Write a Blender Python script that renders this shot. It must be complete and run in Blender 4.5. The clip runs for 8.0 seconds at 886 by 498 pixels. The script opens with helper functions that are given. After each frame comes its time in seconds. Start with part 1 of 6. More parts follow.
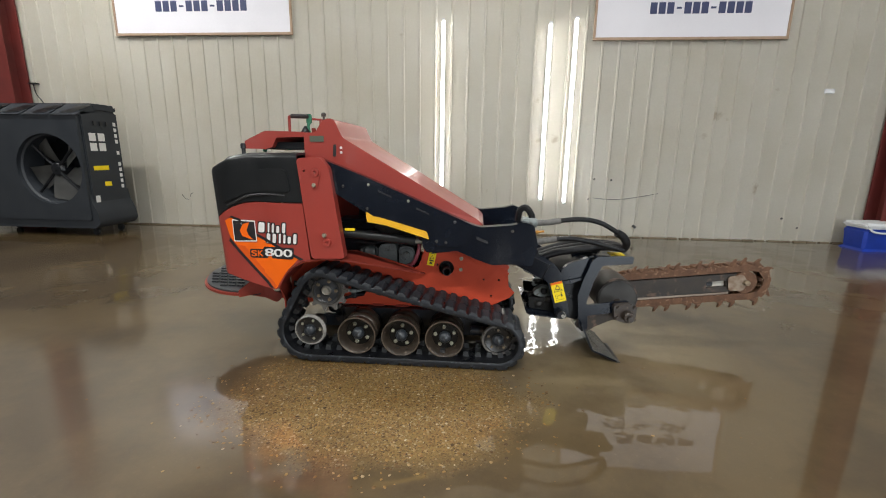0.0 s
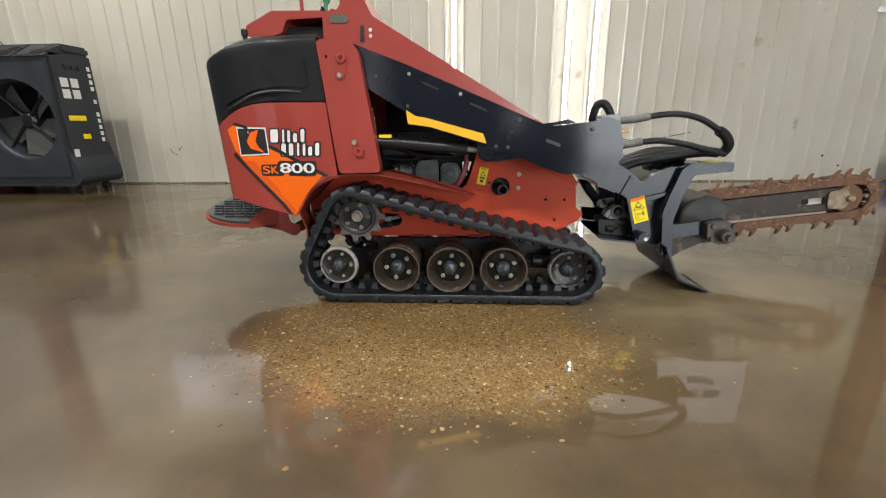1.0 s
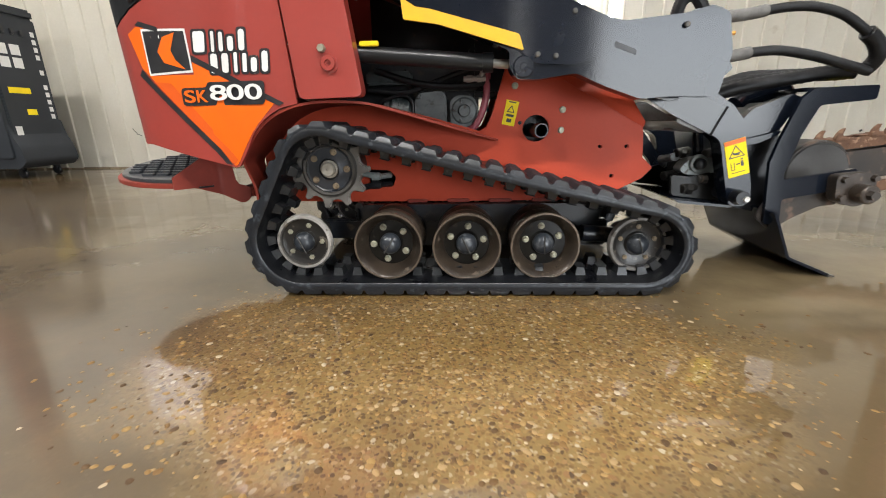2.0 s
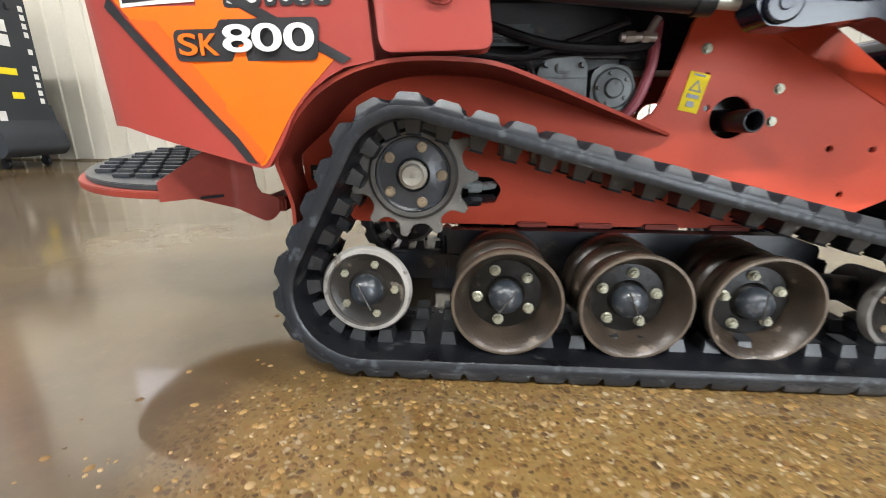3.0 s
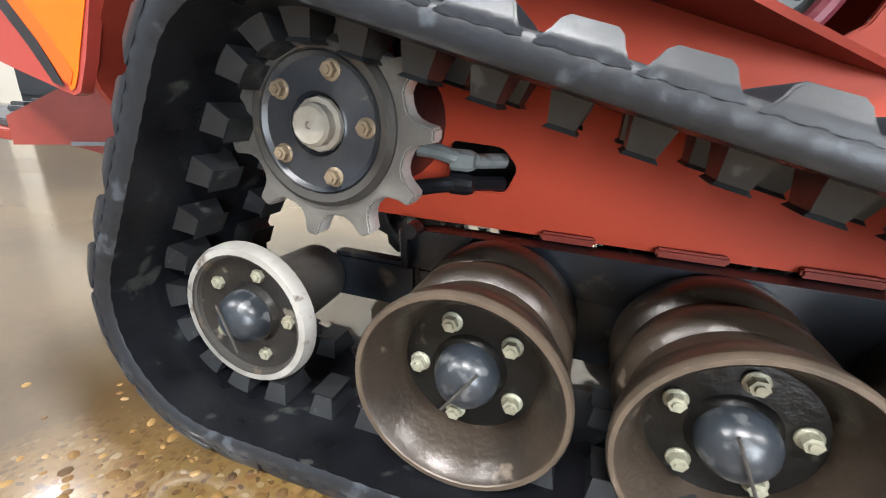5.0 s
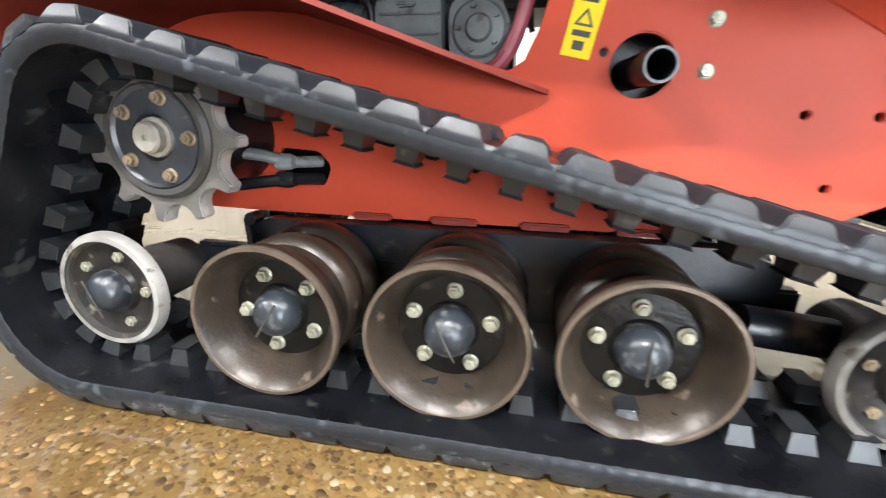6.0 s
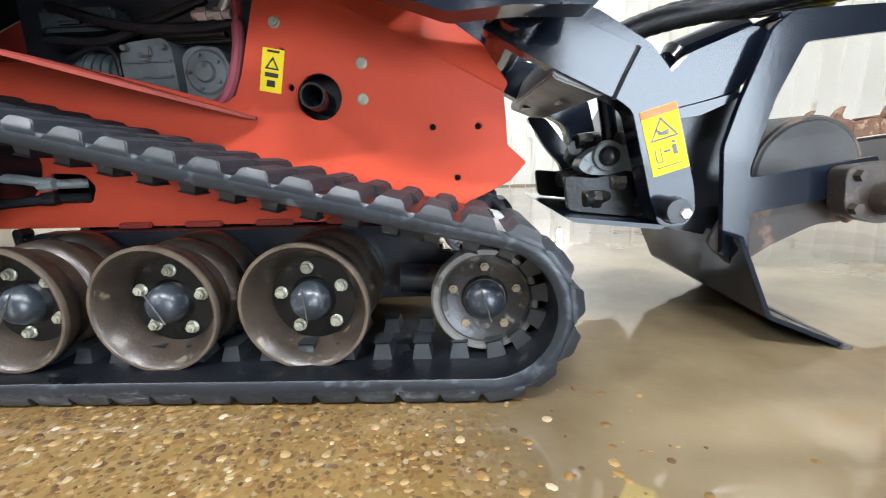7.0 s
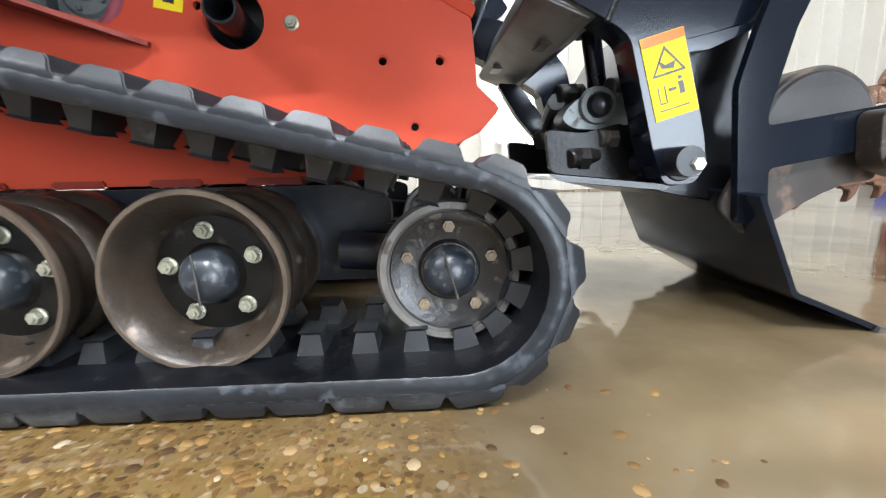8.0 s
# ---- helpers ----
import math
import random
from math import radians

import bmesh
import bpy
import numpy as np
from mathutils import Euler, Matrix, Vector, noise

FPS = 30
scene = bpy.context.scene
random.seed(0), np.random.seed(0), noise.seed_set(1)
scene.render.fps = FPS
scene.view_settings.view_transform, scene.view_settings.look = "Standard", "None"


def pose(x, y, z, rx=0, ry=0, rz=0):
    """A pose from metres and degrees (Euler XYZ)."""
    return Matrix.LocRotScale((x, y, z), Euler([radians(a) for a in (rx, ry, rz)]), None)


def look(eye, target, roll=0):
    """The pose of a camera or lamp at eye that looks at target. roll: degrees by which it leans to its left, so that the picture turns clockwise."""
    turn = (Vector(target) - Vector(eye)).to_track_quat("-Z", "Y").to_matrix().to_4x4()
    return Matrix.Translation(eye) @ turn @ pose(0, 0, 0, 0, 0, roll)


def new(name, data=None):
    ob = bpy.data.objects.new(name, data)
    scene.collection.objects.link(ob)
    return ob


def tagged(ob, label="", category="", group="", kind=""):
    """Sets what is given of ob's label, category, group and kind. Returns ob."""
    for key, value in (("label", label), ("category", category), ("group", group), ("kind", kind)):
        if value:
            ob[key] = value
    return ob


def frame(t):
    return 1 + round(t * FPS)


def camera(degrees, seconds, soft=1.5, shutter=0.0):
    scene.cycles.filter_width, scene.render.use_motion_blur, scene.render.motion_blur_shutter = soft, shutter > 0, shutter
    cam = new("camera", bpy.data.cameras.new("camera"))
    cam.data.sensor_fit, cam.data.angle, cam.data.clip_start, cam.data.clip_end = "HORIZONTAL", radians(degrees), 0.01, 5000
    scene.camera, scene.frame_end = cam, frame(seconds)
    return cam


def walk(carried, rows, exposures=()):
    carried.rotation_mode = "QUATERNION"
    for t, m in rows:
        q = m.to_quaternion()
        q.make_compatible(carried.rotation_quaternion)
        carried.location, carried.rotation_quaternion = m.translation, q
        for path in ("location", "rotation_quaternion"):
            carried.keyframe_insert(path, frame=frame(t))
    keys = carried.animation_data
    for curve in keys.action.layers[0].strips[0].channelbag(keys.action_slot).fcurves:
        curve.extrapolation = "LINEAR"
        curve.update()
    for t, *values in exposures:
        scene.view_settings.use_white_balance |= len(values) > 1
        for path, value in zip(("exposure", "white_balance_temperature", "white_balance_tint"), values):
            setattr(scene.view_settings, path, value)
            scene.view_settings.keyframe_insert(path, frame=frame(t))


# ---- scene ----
cam = camera(92.3, 8.0, soft=1.0, shutter=0.2)
PATH = [
    (0, (0.41, -2.173, 1.148), (0.259, -0.226, 0.72), 0.8),
    (0.5, (0.288, -2.049, 0.996), (0.134, -0.119, 0.493), 0.5),
    (1, (0.096, -1.832, 0.798), (-0.028, 0.083, 0.234), -0.7),
    (1.2, (0.069, -1.714, 0.713), (-0.04, 0.195, 0.126), -1.4),
    (2.3, (-0.069, -1.117, 0.51), (-0.156, 0.797, -0.066), -0.8),
    (2.5, (-0.133, -1.015, 0.5), (-0.225, 0.89, -0.099), -0.5),
    (3, (-0.323, -0.75, 0.494), (-0.425, 1.161, -0.085), 0.4),
    (3.5, (-0.464, -0.583, 0.452), (-0.54, 1.32, -0.158), 2.4),
    (4, (-0.436, -0.47, 0.449), (-0.711, 1.412, -0.17), 3.4),
    (4.5, (-0.247, -0.34, 0.418), (-0.779, 1.467, -0.253), 3.3),
    (4.7, (-0.199, -0.314, 0.422), (-0.801, 1.473, -0.245), 3.2),
    (5.8, (0.015, -0.409, 0.425), (-0.419, 1.445, -0.187), 1.7),
    (6, (0.095, -0.455, 0.422), (-0.267, 1.426, -0.153), 1.2),
    (6.5, (0.326, -0.55, 0.405), (0.167, 1.372, -0.125), -0.4),
    (7, (0.507, -0.626, 0.39), (0.44, 1.323, -0.051), -1.7),
    (7.5, (0.558, -0.612, 0.348), (0.53, 1.349, -0.044), -1.9),
    (8, (0.523, -0.464, 0.273), (0.602, 1.5, -0.097), -1.3),
]
walk(cam, [(t, look(eye, target, roll)) for t, eye, target, roll in PATH], [(0, -0.03, 6400, 8), (0.6, 0.08, 6450, 8), (1.2, 0.35, 6550, 9), (2.4, 0.78, 6500, 10), (3.5, 1.32, 6250, 8), (4.5, 1.47, 6250, 10), (5.9, 1.77, 6250, 10), (6.6, 1.75, 5950, 8), (7.2, 1.38, 5800, 8), (8, 1.40, 5950, 9)])

# ---- light ----
world = bpy.data.worlds.new("room_air")
scene.world = world
world.use_nodes = True
sky = world.node_tree.nodes.new("ShaderNodeTexSky")
sky.sky_type, sky.sun_disc, sky.sun_elevation, sky.sun_rotation = "NISHITA", False, radians(45), radians(20)
world.node_tree.links.new(sky.outputs[0], world.node_tree.nodes["Background"].inputs[0])
world.node_tree.nodes["Background"].inputs[1].default_value = 0.12
# daylight through the half-raised bay door behind the camera
day = bpy.data.lights.new("window_daylight", "AREA")
day.shape, day.size, day.size_y, day.energy, day.color = "RECTANGLE", 3.5, 2.4, 220, (0.90, 0.95, 1.0)
new("window_daylight", day).matrix_basis = look((4.2, -7.05, 1.25), (4.2, 0.0, 1.25))


# ---- materials ----
def rgb(c):
    return (c[0], c[1], c[2], 1)


def surface(name, colour, rough=0.5, metal=0.0, second=None, scale=6.0, fine=60.0, bump=0.15, spread=0.5, coat=0.0, rough2=None, wear=None, amount=0.62, spec=0.5):
    """Painted, moulded or bare material: two scales of colour change, uneven gloss and fine relief."""
    m = bpy.data.materials.new(name)
    m.use_nodes = True
    nt = m.node_tree
    n, l = nt.nodes, nt.links
    b = n["Principled BSDF"]
    tc = n.new("ShaderNodeTexCoord")
    big = n.new("ShaderNodeTexNoise")
    big.inputs["Scale"].default_value, big.inputs["Detail"].default_value = scale, 6
    small = n.new("ShaderNodeTexNoise")
    small.inputs["Scale"].default_value, small.inputs["Detail"].default_value = fine, 4
    info = n.new("ShaderNodeObjectInfo")
    far = n.new("ShaderNodeVectorMath")
    far.operation = "SCALE"
    far.inputs["Scale"].default_value = 9.0
    l.new(info.outputs["Random"], far.inputs[0])
    moved = n.new("ShaderNodeVectorMath")
    l.new(tc.outputs["Object"], moved.inputs[0])
    l.new(far.outputs[0], moved.inputs[1])
    for t in (big, small):
        l.new(moved.outputs[0], t.inputs["Vector"])
    mix = n.new("ShaderNodeMix")
    mix.data_type = "RGBA"
    second = second or [v * (1 - 0.35 * spread) for v in colour]
    mix.inputs[6].default_value, mix.inputs[7].default_value = rgb(colour), rgb(second)
    ramp = n.new("ShaderNodeValToRGB")
    ramp.color_ramp.elements[0].position, ramp.color_ramp.elements[1].position = 0.35, 0.72
    l.new(big.outputs[0], ramp.inputs[0])
    l.new(ramp.outputs[0], mix.inputs[0])
    last = mix.outputs[2]
    grain = n.new("ShaderNodeMix")
    grain.data_type, grain.blend_type = "RGBA", "MULTIPLY"
    grain.inputs[0].default_value = 0.35 * spread
    l.new(last, grain.inputs[6])
    l.new(small.outputs[0], grain.inputs[7])
    last = grain.outputs[2]
    if wear:
        chips = n.new("ShaderNodeMix")
        chips.data_type = "RGBA"
        r2 = n.new("ShaderNodeValToRGB")
        r2.color_ramp.elements[0].position, r2.color_ramp.elements[1].position = amount, amount + 0.08
        wn = n.new("ShaderNodeTexNoise")
        wn.inputs["Scale"].default_value, wn.inputs["Detail"].default_value = scale * 2.3, 9
        l.new(moved.outputs[0], wn.inputs["Vector"])
        l.new(wn.outputs[0], r2.inputs[0])
        l.new(r2.outputs[0], chips.inputs[0])
        l.new(last, chips.inputs[6])
        chips.inputs[7].default_value = rgb(wear)
        last = chips.outputs[2]
    l.new(last, b.inputs["Base Color"])
    rr = n.new("ShaderNodeMapRange")
    rr.inputs[3].default_value, rr.inputs[4].default_value = rough * 0.8, (rough2 or min(1, rough * 1.35))
    l.new(big.outputs[0], rr.inputs[0])
    l.new(rr.outputs[0], b.inputs["Roughness"])
    b.inputs["Metallic"].default_value = metal
    b.inputs["Coat Weight"].default_value = coat
    b.inputs["Coat Roughness"].default_value = 0.08
    b.inputs["Specular IOR Level"].default_value = spec
    bp = n.new("ShaderNodeBump")
    bp.inputs["Strength"].default_value, bp.inputs["Distance"].default_value = bump, 0.002
    l.new(small.outputs[0], bp.inputs["Height"])
    l.new(bp.outputs[0], b.inputs["Normal"])
    return m


def glow(name, colour, strength):
    m = bpy.data.materials.new(name)
    m.use_nodes = True
    b = m.node_tree.nodes["Principled BSDF"]
    b.inputs["Base Color"].default_value = (0.9, 0.9, 0.9, 1)
    b.inputs["Emission Color"].default_value, b.inputs["Emission Strength"].default_value = rgb(colour), strength
    return m


def wet_floor():
    """Old brown concrete with exposed river pebbles under a film of water."""
    m = bpy.data.materials.new("wet_concrete")
    m.use_nodes = True
    nt = m.node_tree
    n, l = nt.nodes, nt.links
    b = n["Principled BSDF"]
    tc = n.new("ShaderNodeTexCoord")

    def noise_tex(scale, detail=5, rough=0.55):
        t = n.new("ShaderNodeTexNoise")
        t.inputs["Scale"].default_value, t.inputs["Detail"].default_value, t.inputs["Roughness"].default_value = scale, detail, rough
        l.new(tc.outputs["Object"], t.inputs["Vector"])
        return t.outputs[0]

    def ramp(src, stops):
        r = n.new("ShaderNodeValToRGB")
        while len(r.color_ramp.elements) < len(stops):
            r.color_ramp.elements.new(0.5)
        for e, (p, c) in zip(r.color_ramp.elements, stops):
            e.position, e.color = p, rgb(c)
        l.new(src, r.inputs[0])
        return r.outputs[0]

    def mix(f, a, c, blend="MIX"):
        x = n.new("ShaderNodeMix")
        x.data_type, x.blend_type = "RGBA", blend
        for s, v in ((0, f), (6, a), (7, c)):
            if isinstance(v, (int, float)):
                x.inputs[s].default_value = v
            elif isinstance(v, tuple):
                x.inputs[s].default_value = rgb(v)
            else:
                l.new(v, x.inputs[s])
        return x.outputs[2]

    warp = n.new("ShaderNodeMix")
    warp.data_type, warp.blend_type = "RGBA", "ADD"
    warp.inputs[0].default_value = 0.02
    l.new(tc.outputs["Object"], warp.inputs[6])
    wn = n.new("ShaderNodeTexNoise")
    wn.inputs["Scale"].default_value = 25
    l.new(tc.outputs["Object"], wn.inputs["Vector"])
    l.new(wn.outputs[1], warp.inputs[7])

    def cells(scale):
        v = n.new("ShaderNodeTexVoronoi")
        v.inputs["Scale"].default_value = scale
        l.new(warp.outputs[2], v.inputs["Vector"])
        sep = n.new("ShaderNodeSeparateColor")
        l.new(v.outputs["Color"], sep.inputs[0])
        return v.outputs["Distance"], sep

    d1, s1 = cells(135)
    d2, s2 = cells(74)
    tone1 = ramp(s1.outputs[0], [(0, (0.07, 0.038, 0.014)), (0.25, (0.15, 0.083, 0.026)), (0.55, (0.22, 0.128, 0.040)), (0.85, (0.26, 0.168, 0.063)), (1, (0.36, 0.29, 0.19))])
    tone2 = ramp(s2.outputs[0], [(0, (0.07, 0.038, 0.018)), (0.35, (0.20, 0.10, 0.035)), (0.7, (0.29, 0.18, 0.075)), (1, (0.44, 0.38, 0.28))])
    paste = mix(noise_tex(7, 8), (0.27, 0.176, 0.06), (0.17, 0.11, 0.037))
    edge1 = ramp(d1, [(0.50, (1, 1, 1)), (0.68, (0, 0, 0))])
    pick1 = ramp(s1.outputs[1], [(0.16, (0, 0, 0)), (0.20, (1, 1, 1))])
    pick2 = ramp(s2.outputs[1], [(0.68, (0, 0, 0)), (0.72, (1, 1, 1))])
    edge2 = ramp(d2, [(0.36, (1, 1, 1)), (0.46, (0, 0, 0))])
    stones = mix(mix(1.0, edge1, pick1, "MULTIPLY"), paste, tone1)
    stones = mix(mix(1.0, edge2, pick2, "MULTIPLY"), stones, tone2)
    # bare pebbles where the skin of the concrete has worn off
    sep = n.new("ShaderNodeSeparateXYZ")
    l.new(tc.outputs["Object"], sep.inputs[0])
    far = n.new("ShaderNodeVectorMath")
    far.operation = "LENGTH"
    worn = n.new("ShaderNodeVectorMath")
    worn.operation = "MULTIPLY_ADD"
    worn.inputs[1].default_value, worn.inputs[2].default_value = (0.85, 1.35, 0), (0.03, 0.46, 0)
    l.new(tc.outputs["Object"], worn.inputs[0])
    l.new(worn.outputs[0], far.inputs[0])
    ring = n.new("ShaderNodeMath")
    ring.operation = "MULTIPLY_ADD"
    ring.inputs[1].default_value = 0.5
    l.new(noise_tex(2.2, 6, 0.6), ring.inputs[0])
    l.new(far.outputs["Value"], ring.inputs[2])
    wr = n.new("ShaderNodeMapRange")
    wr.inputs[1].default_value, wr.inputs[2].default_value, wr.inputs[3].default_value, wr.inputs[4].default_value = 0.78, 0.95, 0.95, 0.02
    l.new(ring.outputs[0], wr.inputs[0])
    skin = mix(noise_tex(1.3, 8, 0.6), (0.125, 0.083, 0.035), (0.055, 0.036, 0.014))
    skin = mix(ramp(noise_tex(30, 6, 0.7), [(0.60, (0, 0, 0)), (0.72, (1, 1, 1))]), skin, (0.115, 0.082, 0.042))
    # drips from the machine keep the puddle by the front of the tracks rippled
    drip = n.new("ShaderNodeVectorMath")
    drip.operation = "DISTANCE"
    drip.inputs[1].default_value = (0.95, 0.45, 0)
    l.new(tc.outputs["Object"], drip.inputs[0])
    # pale patch round the drips: the wall's reflection painted into the floor colour
    wall_sheen = n.new("ShaderNodeMapRange")
    wall_sheen.inputs[1].default_value, wall_sheen.inputs[2].default_value, wall_sheen.inputs[3].default_value, wall_sheen.inputs[4].default_value = 0.35, 1.05, 0.85, 0.0
    l.new(drip.outputs["Value"], wall_sheen.inputs[0])
    skin = mix(wall_sheen.outputs[0], skin, (0.25, 0.195, 0.115))
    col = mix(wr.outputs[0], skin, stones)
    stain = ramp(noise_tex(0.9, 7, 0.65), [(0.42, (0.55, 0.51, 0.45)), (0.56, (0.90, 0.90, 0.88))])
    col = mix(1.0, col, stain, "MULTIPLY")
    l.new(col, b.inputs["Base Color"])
    b.inputs["Roughness"].default_value = 0.5
    b.inputs["Specular IOR Level"].default_value = 0.3
    wet = n.new("ShaderNodeMapRange")
    wet.inputs[1].default_value, wet.inputs[2].default_value, wet.inputs[3].default_value, wet.inputs[4].default_value = 0.40, 0.66, 0.008, 0.04
    l.new(noise_tex(1.7, 6, 0.6), wet.inputs[0])
    # standing water in shallow dips, only damp between them
    film = n.new("ShaderNodeMapRange")
    film.inputs[1].default_value, film.inputs[2].default_value, film.inputs[3].default_value, film.inputs[4].default_value = 0.495, 0.53, 1.0, 0.88
    l.new(noise_tex(1.15, 7, 0.62), film.inputs[0])
    l.new(film.outputs[0], b.inputs["Coat Weight"])
    b.inputs["Coat IOR"].default_value = 1.9
    bp = n.new("ShaderNodeBump")
    bp.inputs["Strength"].default_value, bp.inputs["Distance"].default_value = 0.35, 0.002
    hs = mix(1.0, edge1, pick1, "MULTIPLY")
    l.new(mix(0.5, hs, noise_tex(60, 5)), bp.inputs["Height"])
    proud = n.new("ShaderNodeMath")
    proud.operation = "MULTIPLY_ADD"
    proud.inputs[1].default_value, proud.inputs[2].default_value = 0.32, 0.03
    l.new(wr.outputs[0], proud.inputs[0])
    l.new(proud.outputs[0], bp.inputs["Strength"])
    l.new(bp.outputs[0], b.inputs["Normal"])
    bc = n.new("ShaderNodeBump")
    bc.inputs["Distance"].default_value = 0.004
    rip = n.new("ShaderNodeMapRange")
    rip.inputs[1].default_value, rip.inputs[2].default_value, rip.inputs[3].default_value, rip.inputs[4].default_value = 0.40, 1.10, 0.70, 0.07
    l.new(drip.outputs["Value"], rip.inputs[0])
    l.new(rip.outputs[0], bc.inputs["Strength"])
    dry = n.new("ShaderNodeMapRange")
    dry.inputs[1].default_value, dry.inputs[2].default_value, dry.inputs[3].default_value, dry.inputs[4].default_value = 1.1, 2.2, 0.0, 0.10
    l.new(drip.outputs["Value"], dry.inputs[0])
    gloss = n.new("ShaderNodeMath")
    l.new(wet.outputs[0], gloss.inputs[0])
    l.new(dry.outputs[0], gloss.inputs[1])
    l.new(gloss.outputs[0], b.inputs["Coat Roughness"])
    l.new(noise_tex(10, 2, 0.45), bc.inputs["Height"])
    l.new(bc.outputs[0], b.inputs["Coat Normal"])
    return m


RED = surface("red_paint", (0.305, 0.042, 0.031), 0.30, 0, (0.27, 0.038, 0.028), 3, 90, 0.05, 0.3, 0.25, wear=(0.30, 0.07, 0.045), amount=0.70, spec=0.5)
RED_SATIN = surface("red_satin_paint", (0.50, 0.065, 0.030), 0.42, 0, (0.45, 0.058, 0.027), 3, 90, 0.05, 0.3, wear=(0.34, 0.06, 0.035), amount=0.71, spec=0.17)
# machine red darkened, the shade of bracket and fender put in; patches are wear
RED_SHADED = surface("red_paint_dusty_shaded", (0.26, 0.036, 0.021), 0.5, 0, (0.20, 0.031, 0.020), 5, 60, 0.12, 0.6, wear=(0.16, 0.055, 0.035), amount=0.68, spec=0.28)
BLACK = surface("black_paint", (0.004, 0.006, 0.011), 0.10, 0, (0.008, 0.011, 0.018), 4, 80, 0.04, 0.5, 0.0, rough2=0.17, wear=(0.028, 0.031, 0.037), amount=0.70, spec=0.34)
PLASTIC = surface("black_plastic", (0.008, 0.009, 0.010), 0.30, 0, (0.012, 0.013, 0.014), 5, 260, 0.12, 0.4, spec=0.35)
NAVY_PLASTIC = surface("blue_black_plastic", (0.022, 0.026, 0.032), 0.45, 0, (0.030, 0.034, 0.040), 4, 200, 0.15, 0.5, spec=0.35)
DARK = surface("dark_greasy_steel", (0.006, 0.007, 0.009), 0.28, 0.05, (0.014, 0.015, 0.018), 9, 90, 0.3, 0.8, wear=(0.04, 0.03, 0.02), amount=0.67, spec=0.35)
RUBBER = surface("black_rubber", (0.004, 0.0045, 0.006), 0.13, 0, (0.009, 0.010, 0.013), 13, 150, 0.2, 0.9, rough2=0.55, wear=(0.030, 0.033, 0.031), amount=0.62, spec=0.28)
WEB = surface("black_oily_web", (0.005, 0.005, 0.005), 0.3, 0, (0.012, 0.011, 0.009), 16, 120, 0.4, 0.9, wear=(0.04, 0.034, 0.026), amount=0.64, spec=0.22)
# lighter than the belt; overhead lamps' reflection on tread tops put into colour
TREADS = surface("tread_rubber_lamp_sheen", (0.023, 0.028, 0.035), 0.55, 0, (0.014, 0.017, 0.021), 16, 150, 0.15, 0.9, wear=(0.05, 0.052, 0.052), amount=0.62, spec=0.3)
LIP = surface("bare_roller_lip", (0.125, 0.095, 0.07), 0.35, 0.3, (0.07, 0.055, 0.04), 25, 200, 0.2, 0.7)
# scuffed flank rubber, the daylight on the flanks put into its base colour
SIDEWALL = surface("scuffed_lit_sidewall", (0.014, 0.017, 0.022), 0.28, 0, (0.008, 0.009, 0.011), 14, 150, 0.2, 0.9, rough2=0.55, wear=(0.040, 0.046, 0.054), amount=0.60, spec=0.4)
TEAL = surface("dark_engine_enamel", (0.035, 0.045, 0.047), 0.4, 0.1, (0.02, 0.025, 0.026), 12, 120, 0.3, 0.7)
# scuffed lug rubber, greyed to carry the light on the lug faces
LUGS = surface("scuffed_lit_lug_rubber", (0.023, 0.025, 0.027), 0.34, 0, (0.014, 0.015, 0.017), 20, 150, 0.12, 0.9, wear=(0.05, 0.052, 0.052), amount=0.62, spec=0.4)
SLATE = surface("dusty_blue_black_paint", (0.030, 0.036, 0.046), 0.3, 0, (0.050, 0.050, 0.050), 22, 120, 0.3, 0.8, wear=(0.10, 0.09, 0.075), amount=0.64, spec=0.4)
ROLLER = surface("worn_brown_steel", (0.052, 0.038, 0.027), 0.30, 0.2, (0.016, 0.012, 0.009), 11, 140, 0.35, 0.9, wear=(0.16, 0.125, 0.095), amount=0.66)
RAIL = surface("chipped_blue_black_rail", (0.007, 0.009, 0.013), 0.28, 0, (0.016, 0.019, 0.025), 7, 150, 0.15, 0.9, wear=(0.085, 0.065, 0.05), amount=0.60, spec=0.4)
DUSTY = surface("dusty_dark_casting", (0.020, 0.018, 0.016), 0.30, 0.1, (0.014, 0.013, 0.012), 18, 120, 0.4, 0.9, wear=(0.12, 0.105, 0.085), amount=0.60)
IRON = surface("grey_cast_iron", (0.085, 0.082, 0.076), 0.45, 0.4, (0.05, 0.045, 0.04), 16, 140, 0.3, 0.7, wear=(0.13, 0.10, 0.07), amount=0.62)
BRIGHT = surface("polished_steel", (0.48, 0.46, 0.42), 0.3, 0.45, (0.34, 0.32, 0.28), 30, 200, 0.1, 0.5)
ZINC = surface("zinc_bolt", (0.40, 0.40, 0.31), 0.38, 0.4, (0.28, 0.26, 0.19), 60, 300, 0.2, 0.6)
RIM = surface("bare_worn_rim", (0.38, 0.365, 0.34), 0.5, 0.1, (0.20, 0.19, 0.17), 20, 160, 0.3, 0.7, wear=(0.10, 0.085, 0.07), amount=0.62)
RUST = surface("rusty_bolt", (0.22, 0.165, 0.11), 0.5, 0.3, (0.32, 0.25, 0.16), 70, 300, 0.4, 0.8)
CHAIN = surface("rusty_chain", (0.17, 0.085, 0.045), 0.6, 0.35, (0.10, 0.05, 0.03), 22, 160, 0.5, 0.8, wear=(0.26, 0.16, 0.10), amount=0.6)
BOOM = surface("worn_boom_paint", (0.024, 0.021, 0.019), 0.5, 0.2, (0.055, 0.042, 0.032), 7, 90, 0.3, 0.8, wear=(0.11, 0.07, 0.05), amount=0.58)
